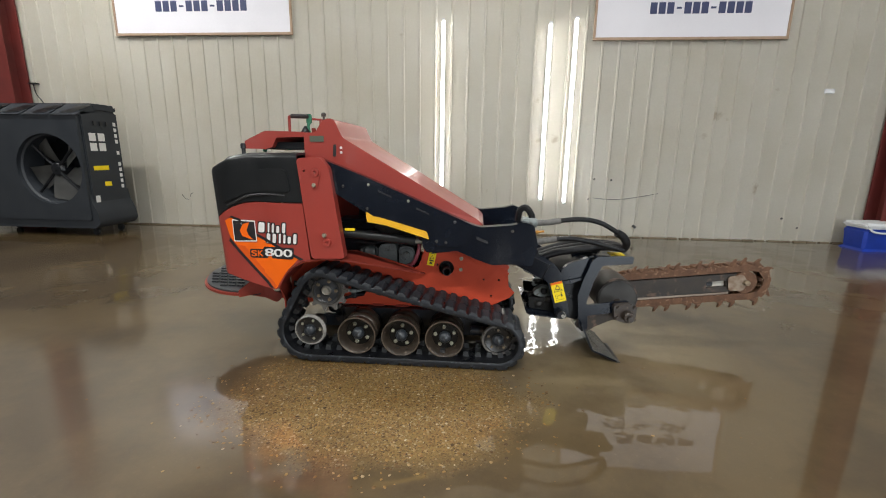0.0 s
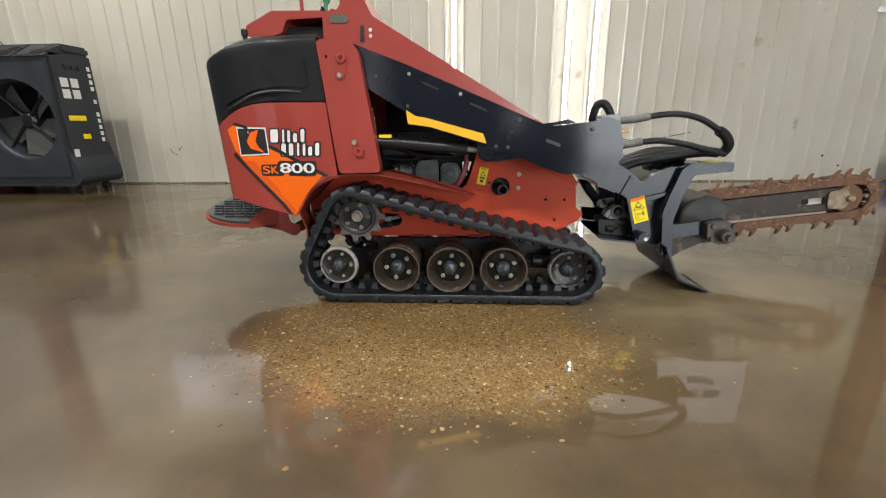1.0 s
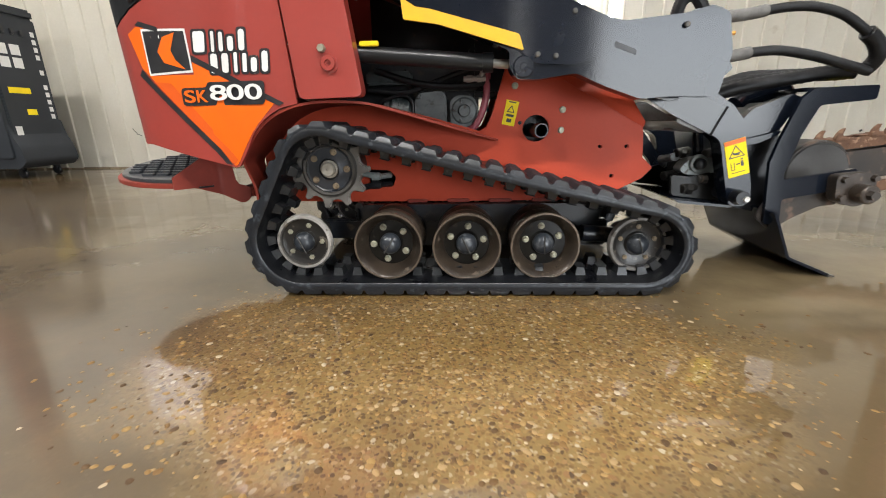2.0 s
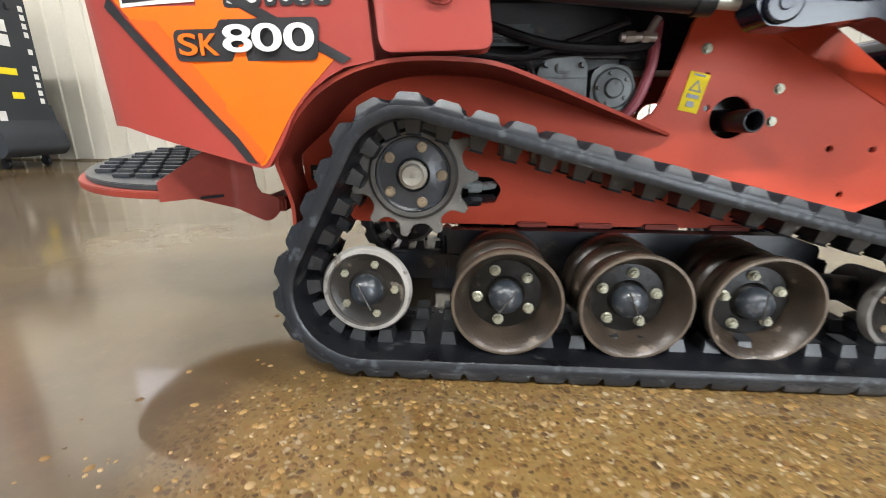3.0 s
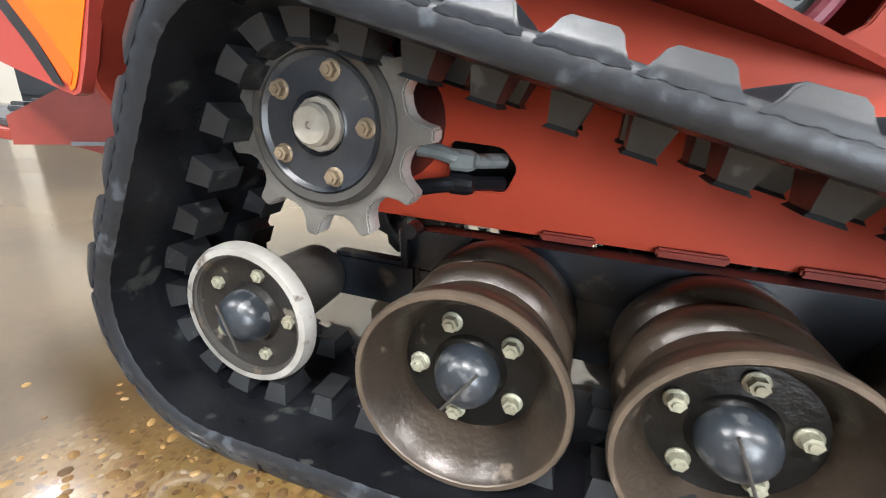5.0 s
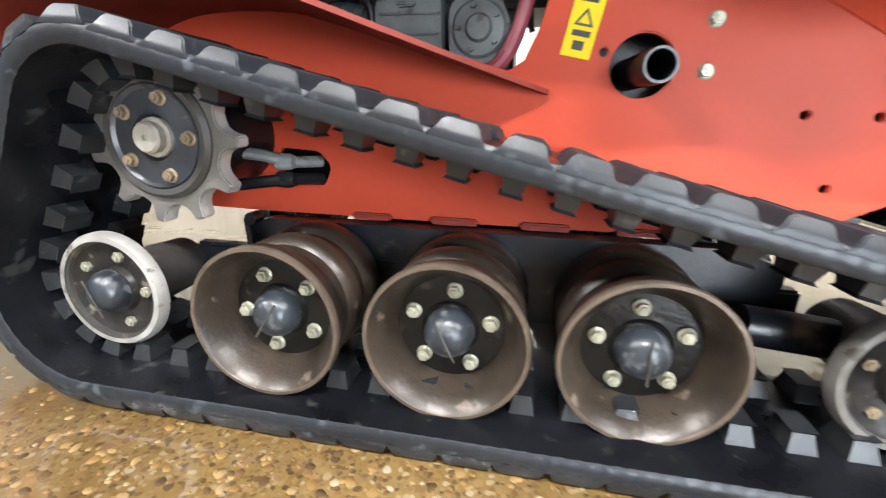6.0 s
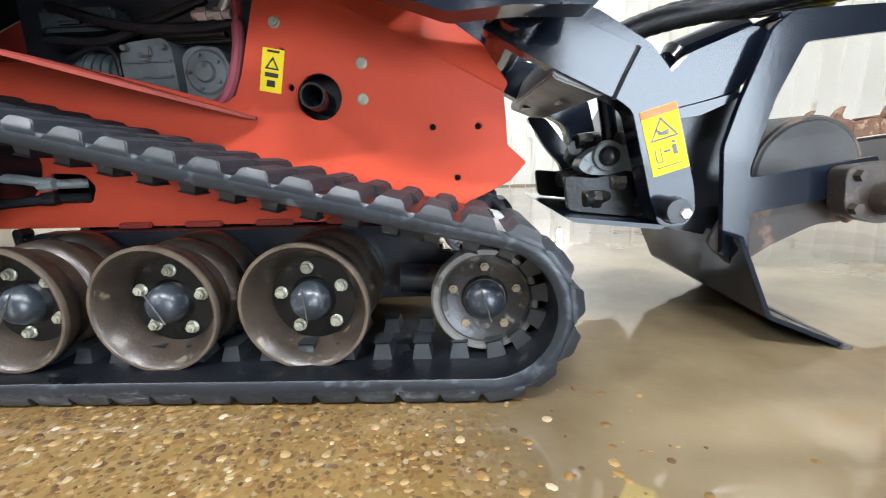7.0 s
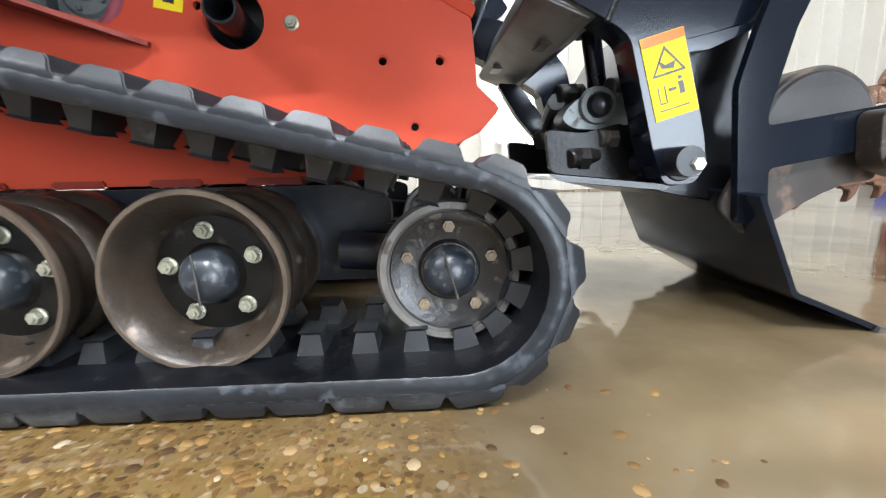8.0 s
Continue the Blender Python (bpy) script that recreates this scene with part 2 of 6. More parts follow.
GREASE = surface("rusty_greasy_casting", (0.034, 0.027, 0.022), 0.4, 0.1, (0.06, 0.042, 0.03), 20, 120, 0.4, 0.9, wear=(0.10, 0.075, 0.055), amount=0.6)
HUB = surface("hub_cap_rubber", (0.028, 0.034, 0.042), 0.30, 0, (0.015, 0.018, 0.023), 26, 150, 0.2, 0.8, 0.0, wear=(0.075, 0.08, 0.085), amount=0.58)
YELLOW = surface("yellow_vinyl", (0.86, 0.66, 0.015), 0.6, 0, (0.80, 0.60, 0.02), 20, 200, 0.03, 0.3, spec=0.2)
YARM = surface("yellow_label", (0.78, 0.43, 0.015), 0.4, 0, (0.72, 0.38, 0.02), 20, 200, 0.03, 0.3)
ORANGE = surface("orange_vinyl", (0.80, 0.128, 0.003), 0.42, 0, (0.76, 0.118, 0.003), 12, 200, 0.03, 0.3, 0.1, spec=0.3)
ORANGE2 = surface("dark_orange_vinyl", (0.66, 0.092, 0.008), 0.42, 0, (0.60, 0.085, 0.008), 12, 200, 0.03, 0.3, 0.1, spec=0.3)
INK = surface("black_vinyl", (0.014, 0.014, 0.016), 0.35, 0, (0.022, 0.022, 0.024), 30, 200, 0.03, 0.4, wear=(0.20, 0.13, 0.10), amount=0.68)
WHITE = surface("white_vinyl", (0.72, 0.71, 0.69), 0.4, 0, (0.66, 0.65, 0.62), 25, 200, 0.03, 0.3)
CASTING = surface("dull_engine_casting", (0.115, 0.13, 0.13), 0.45, 0.1, (0.055, 0.062, 0.062), 18, 120, 0.4, 0.8, wear=(0.03, 0.025, 0.02), amount=0.6)
GREY = surface("grey_steel_fitting", (0.26, 0.29, 0.29), 0.45, 0.1, (0.12, 0.135, 0.135), 18, 120, 0.4, 0.8, wear=(0.06, 0.05, 0.04), amount=0.6)
HOSE = surface("black_hose", (0.005, 0.005, 0.006), 0.38, 0, (0.011, 0.011, 0.012), 40, 300, 0.5, 0.6, spec=0.25)
SLEEVE = surface("grey_hose_sleeve", (0.16, 0.155, 0.145), 0.6, 0.1, (0.10, 0.095, 0.09), 40, 300, 0.5, 0.6)
PINK = surface("dark_red_hose", (0.28, 0.05, 0.07), 0.45, 0, None, 30, 200, 0.1, 0.4)
GREEN = surface("green_valve", (0.03, 0.20, 0.11), 0.45, 0, None, 30, 200, 0.1, 0.4)
COPPER = surface("brass_fitting", (0.62, 0.30, 0.06), 0.35, 0.6, None, 40, 200, 0.1, 0.4)
SHEET = surface("ivory_sheet_metal", (0.80, 0.77, 0.69), 0.34, 0, (0.74, 0.70, 0.60), 1.2, 40, 0.03, 0.25, 0.1, wear=(0.52, 0.46, 0.36), amount=0.70)
COLUMN = surface("oxide_red_steel", (0.15, 0.022, 0.018), 0.5, 0, (0.11, 0.02, 0.017), 3, 60, 0.1, 0.5)
SIGN = surface("white_banner", (0.74, 0.73, 0.78), 0.5, 0, (0.70, 0.69, 0.74), 2, 60, 0.05, 0.2)
FRAME = surface("tan_wood_frame", (0.42, 0.29, 0.20), 0.6, 0, (0.34, 0.23, 0.15), 9, 90, 0.2, 0.6)
NAVY = surface("navy_print", (0.03, 0.04, 0.12), 0.5, 0, None, 20, 100, 0.02, 0.3)
BLUE = surface("blue_plastic", (0.012, 0.045, 0.36), 0.4, 0, (0.012, 0.04, 0.30), 9, 120, 0.05, 0.4)
WPLAST = surface("white_plastic", (0.74, 0.75, 0.76), 0.4, 0, None, 9, 120, 0.05, 0.2)
CEIL = surface("ceiling_sheet", (0.62, 0.62, 0.60), 0.6, 0, None, 1.5, 40, 0.05, 0.3)
# walls out of view; dark grey to keep reflections in black paint low
GLOOM = surface("grey_unseen_wall", (0.21, 0.21, 0.215), 0.7, 0, (0.16, 0.16, 0.165), 1.2, 30, 0.2, 0.5)
TUBE = glow("lamp_tube", (1.0, 0.98, 0.95), 12)
STRIP = glow("lamp_diffuser", (1.0, 0.97, 0.92), 9)
FLOOR = wet_floor()

# ---- builders ----
PLACE = {}


def mesh_of(bm, mat, angle=32):
    bmesh.ops.recalc_face_normals(bm, faces=bm.faces)
    me = bpy.data.meshes.new("mesh")
    bm.to_mesh(me)
    bm.free()
    me.materials.append(mat)
    me.polygons.foreach_set("use_smooth", [True] * len(me.polygons))
    me.set_sharp_from_angle(angle=radians(angle))
    return me


def thing(name, label, category, at, group="", kind=""):
    ob = new(name)
    ob.empty_display_size = 0.1
    ob.matrix_basis = at
    PLACE[ob] = at
    return tagged(ob, label, category, group, kind)


def put(name, me, parent, at=None, label=""):
    ob = new(name, me)
    at = at or Matrix()
    ob.parent = parent
    ob.matrix_basis = PLACE[parent].inverted() @ at if parent else at
    PLACE[ob] = at
    return tagged(ob, label)


def part(name, bm, mat, parent, label="", at=None):
    return put(name, mesh_of(bm, mat), parent, at, label)


def soften(bm, width, segments=2, limit=25):
    if width > 0:
        bm.normal_update()
        edges = [e for e in bm.edges if len(e.link_faces) == 2 and e.calc_face_angle(0) > radians(limit)]
        bmesh.ops.bevel(bm, geom=edges, offset=width, segments=segments, affect="EDGES", clamp_overlap=True)
    return bm


def box(x0, x1, y0, y1, z0, z1, bevel=0.0, bm=None):
    one = bmesh.new()
    bmesh.ops.create_cube(one, size=1, matrix=Matrix.Translation(((x0 + x1) / 2, (y0 + y1) / 2, (z0 + z1) / 2)) @ Matrix.Diagonal((x1 - x0, y1 - y0, z1 - z0, 1)))
    soften(one, bevel)
    return join(bm, one)


def join(bm, one):
    if bm is None:
        return one
    me = bpy.data.meshes.new("t")
    one.to_mesh(me)
    one.free()
    bm.from_mesh(me)
    bpy.data.meshes.remove(me)
    return bm


def ring_pts(x, z, r, n=24, a0=0.0):
    return [(x + r * math.cos(a0 + 2 * math.pi * i / n), z + r * math.sin(a0 + 2 * math.pi * i / n)) for i in range(n)]


def rounded(pts, r, n=4):
    """Corners of an outline cut round with radius r."""
    out = []
    k = len(pts)
    for i in range(k):
        p, a, c = Vector(pts[i]), Vector(pts[i - 1]), Vector(pts[(i + 1) % k])
        u, v = (a - p), (c - p)
        d = min(r, u.length * 0.45, v.length * 0.45)
        s, e = p + u.normalized() * d, p + v.normalized() * d
        for j in range(n + 1):
            t = j / n
            q = s * (1 - t) ** 2 + p * 2 * t * (1 - t) + e * t * t
            out.append((q.x, q.y))
    return out


def plate(pts, y0, y1, bevel=0.0, holes=(), bm=None, fold=None):
    """An outline in x and z, with holes, thick from y0 to y1. fold(x, z) shifts y."""
    one = bmesh.new()
    for loop in (pts, *holes):
        vs = [one.verts.new((x, y0, z)) for x, z in loop]
        for i in range(len(vs)):
            one.edges.new((vs[i - 1], vs[i]))
    bmesh.ops.triangle_fill(one, use_beauty=True, use_dissolve=False, edges=one.edges[:])
    res = bmesh.ops.extrude_face_region(one, geom=one.faces[:])
    bmesh.ops.translate(one, verts=[v for v in res["geom"] if isinstance(v, bmesh.types.BMVert)], vec=(0, y1 - y0, 0))
    bmesh.ops.recalc_face_normals(one, faces=one.faces[:])
    soften(one, bevel, 2, 40)
    if fold:
        for v in one.verts:
            v.co.y += fold(v.co.x, v.co.z)
    return join(bm, one)


def lathe(profile, n=32, axis="y", at=(0, 0, 0), bm=None):
    """Turned body: rows of (radius, way along the axis)."""
    one = bmesh.new()
    rings = []
    for r, w in profile:
        if r < 1e-5:
            rings.append([one.verts.new((0, w, 0))])
        else:
            rings.append([one.verts.new((r * math.cos(2 * math.pi * i / n), w, r * math.sin(2 * math.pi * i / n))) for i in range(n)])
    for a, c in zip(rings, rings[1:]):
        for i in range(n):
            q = [a[i % len(a)], a[(i + 1) % n % len(a)], c[(i + 1) % n % len(c)], c[i % len(c)]]
            q = [v for j, v in enumerate(q) if v not in q[:j]]
            if len(q) > 2:
                one.faces.new(q)
    if axis == "z":
        bmesh.ops.rotate(one, verts=one.verts, matrix=Matrix.Rotation(radians(90), 3, "X"))
    if axis == "x":
        bmesh.ops.rotate(one, verts=one.verts, matrix=Matrix.Rotation(radians(-90), 3, "Z"))
    bmesh.ops.translate(one, verts=one.verts, vec=at)
    return join(bm, one)


def rod(a, c, r, n=16, bm=None, cap=0.0):
    """A straight round bar from a to c."""
    a, c = Vector(a), Vector(c)
    d = (c - a).length
    prof = [(0, 0), (max(r - cap, 0.0001), 0), (r, cap), (r, d - cap), (max(r - cap, 0.0001), d), (0, d)]
    one = lathe(prof, n)
    m = Matrix.Translation(a) @ (c - a).to_track_quat("Y", "Z").to_matrix().to_4x4()
    bmesh.ops.transform(one, matrix=m, verts=one.verts)
    return join(bm, one)


def smooth_line(pts, steps=8):
    """A soft curve through the points."""
    p = [Vector(q) for q in pts]
    p = [p[0] * 2 - p[1]] + p + [p[-1] * 2 - p[-2]]
    out = []
    for i in range(1, len(p) - 2):
        for j in range(steps):
            t = j / steps
            out.append(0.5 * (2 * p[i] + (p[i + 1] - p[i - 1]) * t + (2 * p[i - 1] - 5 * p[i] + 4 * p[i + 1] - p[i + 2]) * t * t + (3 * p[i] - p[i - 1] - 3 * p[i + 1] + p[i + 2]) * t ** 3))
    out.append(p[-2])
    return out


def hose(pts, r, n=12, steps=8, bm=None, ripple=0.0):
    line = smooth_line(pts, steps)
    one = bmesh.new()
    rings = []
    side = None
    for i, q in enumerate(line):
        d = (line[min(i + 1, len(line) - 1)] - line[max(i - 1, 0)]).normalized()
        side = (side - d * side.dot(d)).normalized() if side else d.orthogonal().normalized()
        up = d.cross(side)
        rr = r * (1 + ripple * (i % 2))
        rings.append([one.verts.new(q + side * rr * math.cos(2 * math.pi * k / n) + up * rr * math.sin(2 * math.pi * k / n)) for k in range(n)])
    for a, c in zip(rings, rings[1:]):
        for k in range(n):
            one.faces.new((a[k], a[(k + 1) % n], c[(k + 1) % n], c[k]))
    one.faces.new(rings[0][::-1])
    one.faces.new(rings[-1])
    return join(bm, one)


def hexbolt(r, h, washer=0.0):
    bm = lathe([(0, 0), (r * 0.8, 0), (r, 0.15 * h), (r, h), (0, h)], 6)
    if washer:
        lathe([(0, h * 0.85), (washer, h * 0.85), (washer, h * 1.1), (0, h * 1.1)], 16, bm=bm)
    return bm


def letters(text, size, width, mat, name, parent, at, depth=0.0008, label=""):
    """Printed characters as a thin mesh, as wide as given."""
    cu = bpy.data.curves.new("type", "FONT")
    cu.body, cu.size, cu.extrude, cu.align_x, cu.align_y = text, size, depth, "CENTER", "CENTER"
    cu.offset = 0.014 * size
    ob = new("type", cu)
    dg = bpy.context.evaluated_depsgraph_get()
    me = bpy.data.meshes.new_from_object(ob.evaluated_get(dg))
    bpy.data.objects.remove(ob)
    xs = [v.co.x for v in me.vertices]
    s = width / (max(xs) - min(xs))
    me.transform(Matrix.Diagonal((s, 1, 1, 1)))
    me.materials.clear()
    me.materials.append(mat)
    return put(name, me, parent, at, label)

# ---- the wash bay ----
WALL_Y, CEIL_Z, SOUTH_Y, WEST_X, EAST_X = 4.24, 5.2, -7.0, -9.5, 9.5
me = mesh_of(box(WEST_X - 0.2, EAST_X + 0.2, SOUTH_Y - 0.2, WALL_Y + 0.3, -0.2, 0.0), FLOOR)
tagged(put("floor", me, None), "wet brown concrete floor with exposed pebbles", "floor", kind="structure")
me = mesh_of(box(WEST_X - 0.2, EAST_X + 0.2, SOUTH_Y - 0.2, WALL_Y + 0.3, CEIL_Z, CEIL_Z + 0.15), CEIL)
tagged(put("ceiling", me, None), "pale sheet metal ceiling", "ceiling", kind="structure")
for nm, dims in (("wall_west", (WEST_X - 0.2, WEST_X, SOUTH_Y, WALL_Y + 0.1)), ("wall_east", (EAST_X, EAST_X + 0.2, SOUTH_Y, WALL_Y + 0.1))):
    me = mesh_of(box(*dims, 0, CEIL_Z), GLOOM)
    tagged(put(nm, me, None), "plain grey wall out of view, added to close the room", "wall", kind="structure")
DOOR_X0, DOOR_X1, DOOR_Z = 2.4, 6.0, 2.5
bm = box(WEST_X, DOOR_X0, SOUTH_Y - 0.2, SOUTH_Y, 0, CEIL_Z)
box(DOOR_X1, EAST_X, SOUTH_Y - 0.2, SOUTH_Y, 0, CEIL_Z, 0, bm)
box(DOOR_X0, DOOR_X1, SOUTH_Y - 0.2, SOUTH_Y, DOOR_Z, CEIL_Z, 0, bm)
tagged(part("wall_south", bm, GLOOM, None), "grey wall, out of view, with a half-raised bay door", "wall", kind="structure")
me = mesh_of(box(WEST_X, EAST_X, WALL_Y + 0.03, WALL_Y + 0.25, 0, CEIL_Z), SHEET)
wall_north = tagged(put("wall_north", me, None), "ivory ribbed sheet metal wall, scuffed near the floor", "wall", kind="structure")


def wall_sheet():
    """One wall sheet 0.914 wide with four rolled ribs and slightly dished flats."""
    bm = bmesh.new()
    line = []
    for k in range(4):
        x = k * 0.2286
        line += [(x, 0.0), (x + 0.010, -0.017), (x + 0.030, -0.017), (x + 0.040, 0.0), (x + 0.085, 0.0025), (x + 0.134, 0.003), (x + 0.183, 0.0025)]
    line.append((0.9144, 0.0))
    levels = [0.015, 0.5, 1.0, 1.6, 2.3, 3.2, CEIL_Z]
    rows = [[bm.verts.new((x, y + 0.002 * math.sin(7 * x + 2.1 * z), z)) for x, y in line] for z in levels]
    for a, c in zip(rows, rows[1:]):
        for i in range(len(line) - 1):
            bm.faces.new((a[i], a[i + 1], c[i + 1], c[i]))
    bmesh.ops.solidify(bm, geom=bm.faces[:], thickness=0.002)
    return mesh_of(bm, SHEET, 20)


sheet = wall_sheet()
for i in range(18):
    put("wall_sheet", sheet, wall_north, Matrix.Translation((-8.25 + 0.9144 * i, WALL_Y, 0)))
bm = bmesh.new()
for i in range(70):
    x = -6.4 + i * 0.175
    box(x, x + 0.17 * random.uniform(0.7, 1), WALL_Y - 0.03, WALL_Y + 0.02, 0.0, 0.012 + 0.01 * random.random(), 0, bm)
tagged(part("baseboard", bm, surface("dirty_sealant", (0.24, 0.19, 0.12), 0.8, 0, (0.14, 0.11, 0.07), 4, 40, 0.5, 0.8), None), "dirty sealant along the wall foot", "trim", kind="structure")


def mark(name, pts, width, mat, at_y=WALL_Y - 0.006):
    bm = bmesh.new()
    for (x0, z0), (x1, z1) in zip(pts, pts[1:]):
        d = Vector((x1 - x0, 0, z1 - z0))
        rod((x0, at_y, z0), (x1, at_y, z1), width, 6, bm)
    return part(name, bm, mat, wall_north, "torn and dented spot in the sheet metal")


mark("tear", [(2.10, 0.575), (2.3, 0.555), (2.52, 0.56), (2.75, 0.60), (3.02, 0.655)], 0.004, INK)
mark("tear", [(-4.24, 0.50), (-4.19, 0.43), (-4.12, 0.41), (-4.09, 0.50), (-4.05, 0.53)], 0.004, INK)
for x, z, w in ((2.09, 0.84, 0.012), (2.33, 0.83, 0.012), (2.72, 0.15, 0.03), (4.75, 0.33, 0.012), (4.98, 0.20, 0.01), (2.03, 0.55, 0.01)):
    mark("tear", [(x, z), (x + 0.02, z + w)], w, INK)
part("patch", box(5.0, 5.13, WALL_Y - 0.02, WALL_Y - 0.005, 2.03, 2.09, 0.004), WPLAST, wall_north)
bm = box(-6.46, -6.34, WALL_Y - 0.08, WALL_Y, 2.13, 2.15, 0.003)
hose([(-6.40, WALL_Y - 0.05, 2.14), (-6.36, WALL_Y - 0.06, 1.98), (-6.28, WALL_Y - 0.05, 1.85), (-6.25, WALL_Y - 0.05, 1.6)], 0.006, 6, bm=bm)
part("cable_hook", bm, DARK, wall_north, "small dark bracket with a hanging cable")


def column(name, x):
    bm = box(x - 0.16, x + 0.16, WALL_Y - 0.30, WALL_Y - 0.285, 0, CEIL_Z, 0.002)
    box(x - 0.16, x + 0.16, WALL_Y - 0.05, WALL_Y - 0.03, 0, CEIL_Z, 0.002, bm)
    box(x - 0.008, x + 0.008, WALL_Y - 0.29, WALL_Y - 0.045, 0, CEIL_Z, 0.0, bm)
    box(x - 0.2, x + 0.2, WALL_Y - 0.36, WALL_Y - 0.02, 0.0, 0.02, 0.003, bm)
    return tagged(part(name, bm, COLUMN, None), "dark red steel frame column against the wall", "column", kind="structure")


column("column_1", -6.63)
column("column_2", 5.98)


def sign(x0, x1, z0, words):
    z1 = z0 + 1.22
    ob = thing("wall_sign", "white printed sign board with tan frame on the wall", "sign", Matrix.Translation(((x0 + x1) / 2, WALL_Y - 0.02, z0)), "signs on the wall")
    y = WALL_Y - 0.02
    part("board", box(x0 + 0.02, x1 - 0.02, y - 0.018, y, z0 + 0.02, z1 - 0.02, 0.002), SIGN, ob)
    for a in ((x0, x1, z0, z0 + 0.035), (x0, x1, z1 - 0.035, z1), (x0, x0 + 0.03, z0 + 0.036, z1 - 0.036), (x1 - 0.03, x1, z0 + 0.036, z1 - 0.036)):
        part("frame_bar", box(a[0], a[1], y - 0.03, y - 0.001, a[2], a[3], 0.003), FRAME, ob)
    w = (x1 - x0) * 0.52 / 12
    mid = (x0 + x1) / 2 + words
    for i in range(12):
        x = mid + (i - 5.5) * w
        dash = i in (3, 7)
        zc = z0 + 0.39
        h = 0.012 if dash else 0.07
        part("print_bar", box(x - w * (0.3 if dash else 0.40), x + w * (0.3 if dash else 0.40), y - 0.021, y - 0.0185, zc - h, zc + h, 0.0), NAVY, ob)
    for i in range(4):
        x = mid + (i - 1.0) * 0.32
        part("print_bar", box(x - 0.13, x + 0.13, y - 0.021, y - 0.0185, z0 + 0.575, z0 + 0.70, 0.0), NAVY, ob)


sign(-4.94, -2.27, 2.80, 0.0)
sign(1.91, 4.41, 2.70, 0.1)


def tube_lamp(x, y, z0, z1, face):
    ob = thing("tube_lamp", "long bare white lamp tube mounted upright on the wall", "lamp", Matrix.Translation((x, y, z0)), "upright lamp tubes")
    part("tube", rod((x, y - face * 0.055, z0 + 0.03), (x, y - face * 0.055, z1 - 0.03), 0.019, 14), TUBE, ob)
    for z in (z0, z1 - 0.03):
        part("socket", box(x - 0.022, x + 0.022, min(y, y - face * 0.08), max(y, y - face * 0.08), z, z + 0.03, 0.004), WPLAST, ob)
    part("backing", box(x - 0.03, x + 0.03, min(y, y - face * 0.02), max(y, y - face * 0.02), z0 + 0.03, z1 - 0.03, 0.003), WPLAST, ob)


tube_lamp(-0.12, WALL_Y - 0.02, 0.66, 2.98, 1)
tube_lamp(1.335, WALL_Y - 0.02, 0.52, 2.93, 1)
tube_lamp(1.68, WALL_Y - 0.02, 0.48, 2.99, 1)
# unseen south wall: these tubes are added to light the near side
for x in (-4.6, -1.8, 1.0, 2.4):
    tube_lamp(x, SOUTH_Y, 0.6, 3.0, -1)


def ceiling_lamp(x, y, power):
    ob = thing("ceiling_lamp", "long white strip lamp under the ceiling", "lamp", Matrix.Translation((x, y, CEIL_Z)), "ceiling strip lamps")
    part("housing", box(x - 1.2, x + 1.2, y - 0.09, y + 0.09, CEIL_Z - 0.07, CEIL_Z - 0.002, 0.01), WPLAST, ob)
    part("diffuser", box(x - 1.15, x + 1.15, y - 0.07, y + 0.07, CEIL_Z - 0.085, CEIL_Z - 0.072, 0.004), STRIP, ob)
    lamp = bpy.data.lights.new("ceiling_light", "AREA")
    lamp.shape, lamp.size, lamp.size_y, lamp.energy, lamp.color = "RECTANGLE", 2.3, 0.16, power, (1.0, 0.98, 0.95)
    lo = new("ceiling_light", lamp)
    lo.matrix_basis = Matrix.Translation((x, y, CEIL_Z - 0.1))


for x in (-5.2, 0.0, 5.2):
    ceiling_lamp(x, -3.6, 255)
    ceiling_lamp(x, 2.0, 110 - 18 * x if x < 4 else 45)

# ---- the compact track loader ----
MID = 0.457
loader = thing("compact_track_loader", "red compact track loader with orange decals and black rubber tracks", "loader", Matrix.Translation((0, MID, 0)))
REAR, SPROCKET, FRONT = (-0.520, 0.162), (-0.4265, 0.392), (0.552, 0.146)
BEND = (-0.513, 0.176)
FRONT_BEND = (0.551, 0.150)
INNER = {BEND: 0.130, SPROCKET: 0.105, FRONT_BEND: 0.104}


def belt_path(grow, step=0.012):
    """The closed line round the three wheels, at a distance from the belt's inner face: points and outward directions."""
    order = [FRONT_BEND, SPROCKET, BEND]
    ends = []
    for i in range(3):
        (ax, az), (cx, cz) = order[i], order[(i + 1) % 3]
        ra, rc = INNER[order[i]], INNER[order[(i + 1) % 3]]
        d = Vector((cx - ax, cz - az))
        base = math.atan2(d.y, d.x)
        off = math.acos((ra - rc) / d.length)
        ends.append(base - off)
    out = []
    for i in range(3):
        c, r = order[i], INNER[order[i]]
        a0, a1 = ends[i - 1], ends[i]
        while a1 < a0:
            a1 += 2 * math.pi
        n = max(3, int(r * (a1 - a0) / step))
        for j in range(n + 1):
            a = a0 + (a1 - a0) * j / n
            out.append((Vector((c[0], c[1])) + Vector((math.cos(a), math.sin(a))) * r, Vector((math.cos(a), math.sin(a)))))
        nxt = order[(i + 1) % 3]
        q = Vector(nxt) + Vector((math.cos(a1), math.sin(a1))) * INNER[nxt]
        p = out[-1][0]
        m = int((q - p).length / step)
        for j in range(1, m):
            t = j / m
            sag = -0.006 * math.sin(math.pi * t) if i == 0 else 0
            dirn = Vector((math.cos(a1), math.sin(a1)))
            out.append((p.lerp(q, t) + dirn * sag, dirn))
    return [(p + d * grow, d) for p, d in out]


TW = 0.26


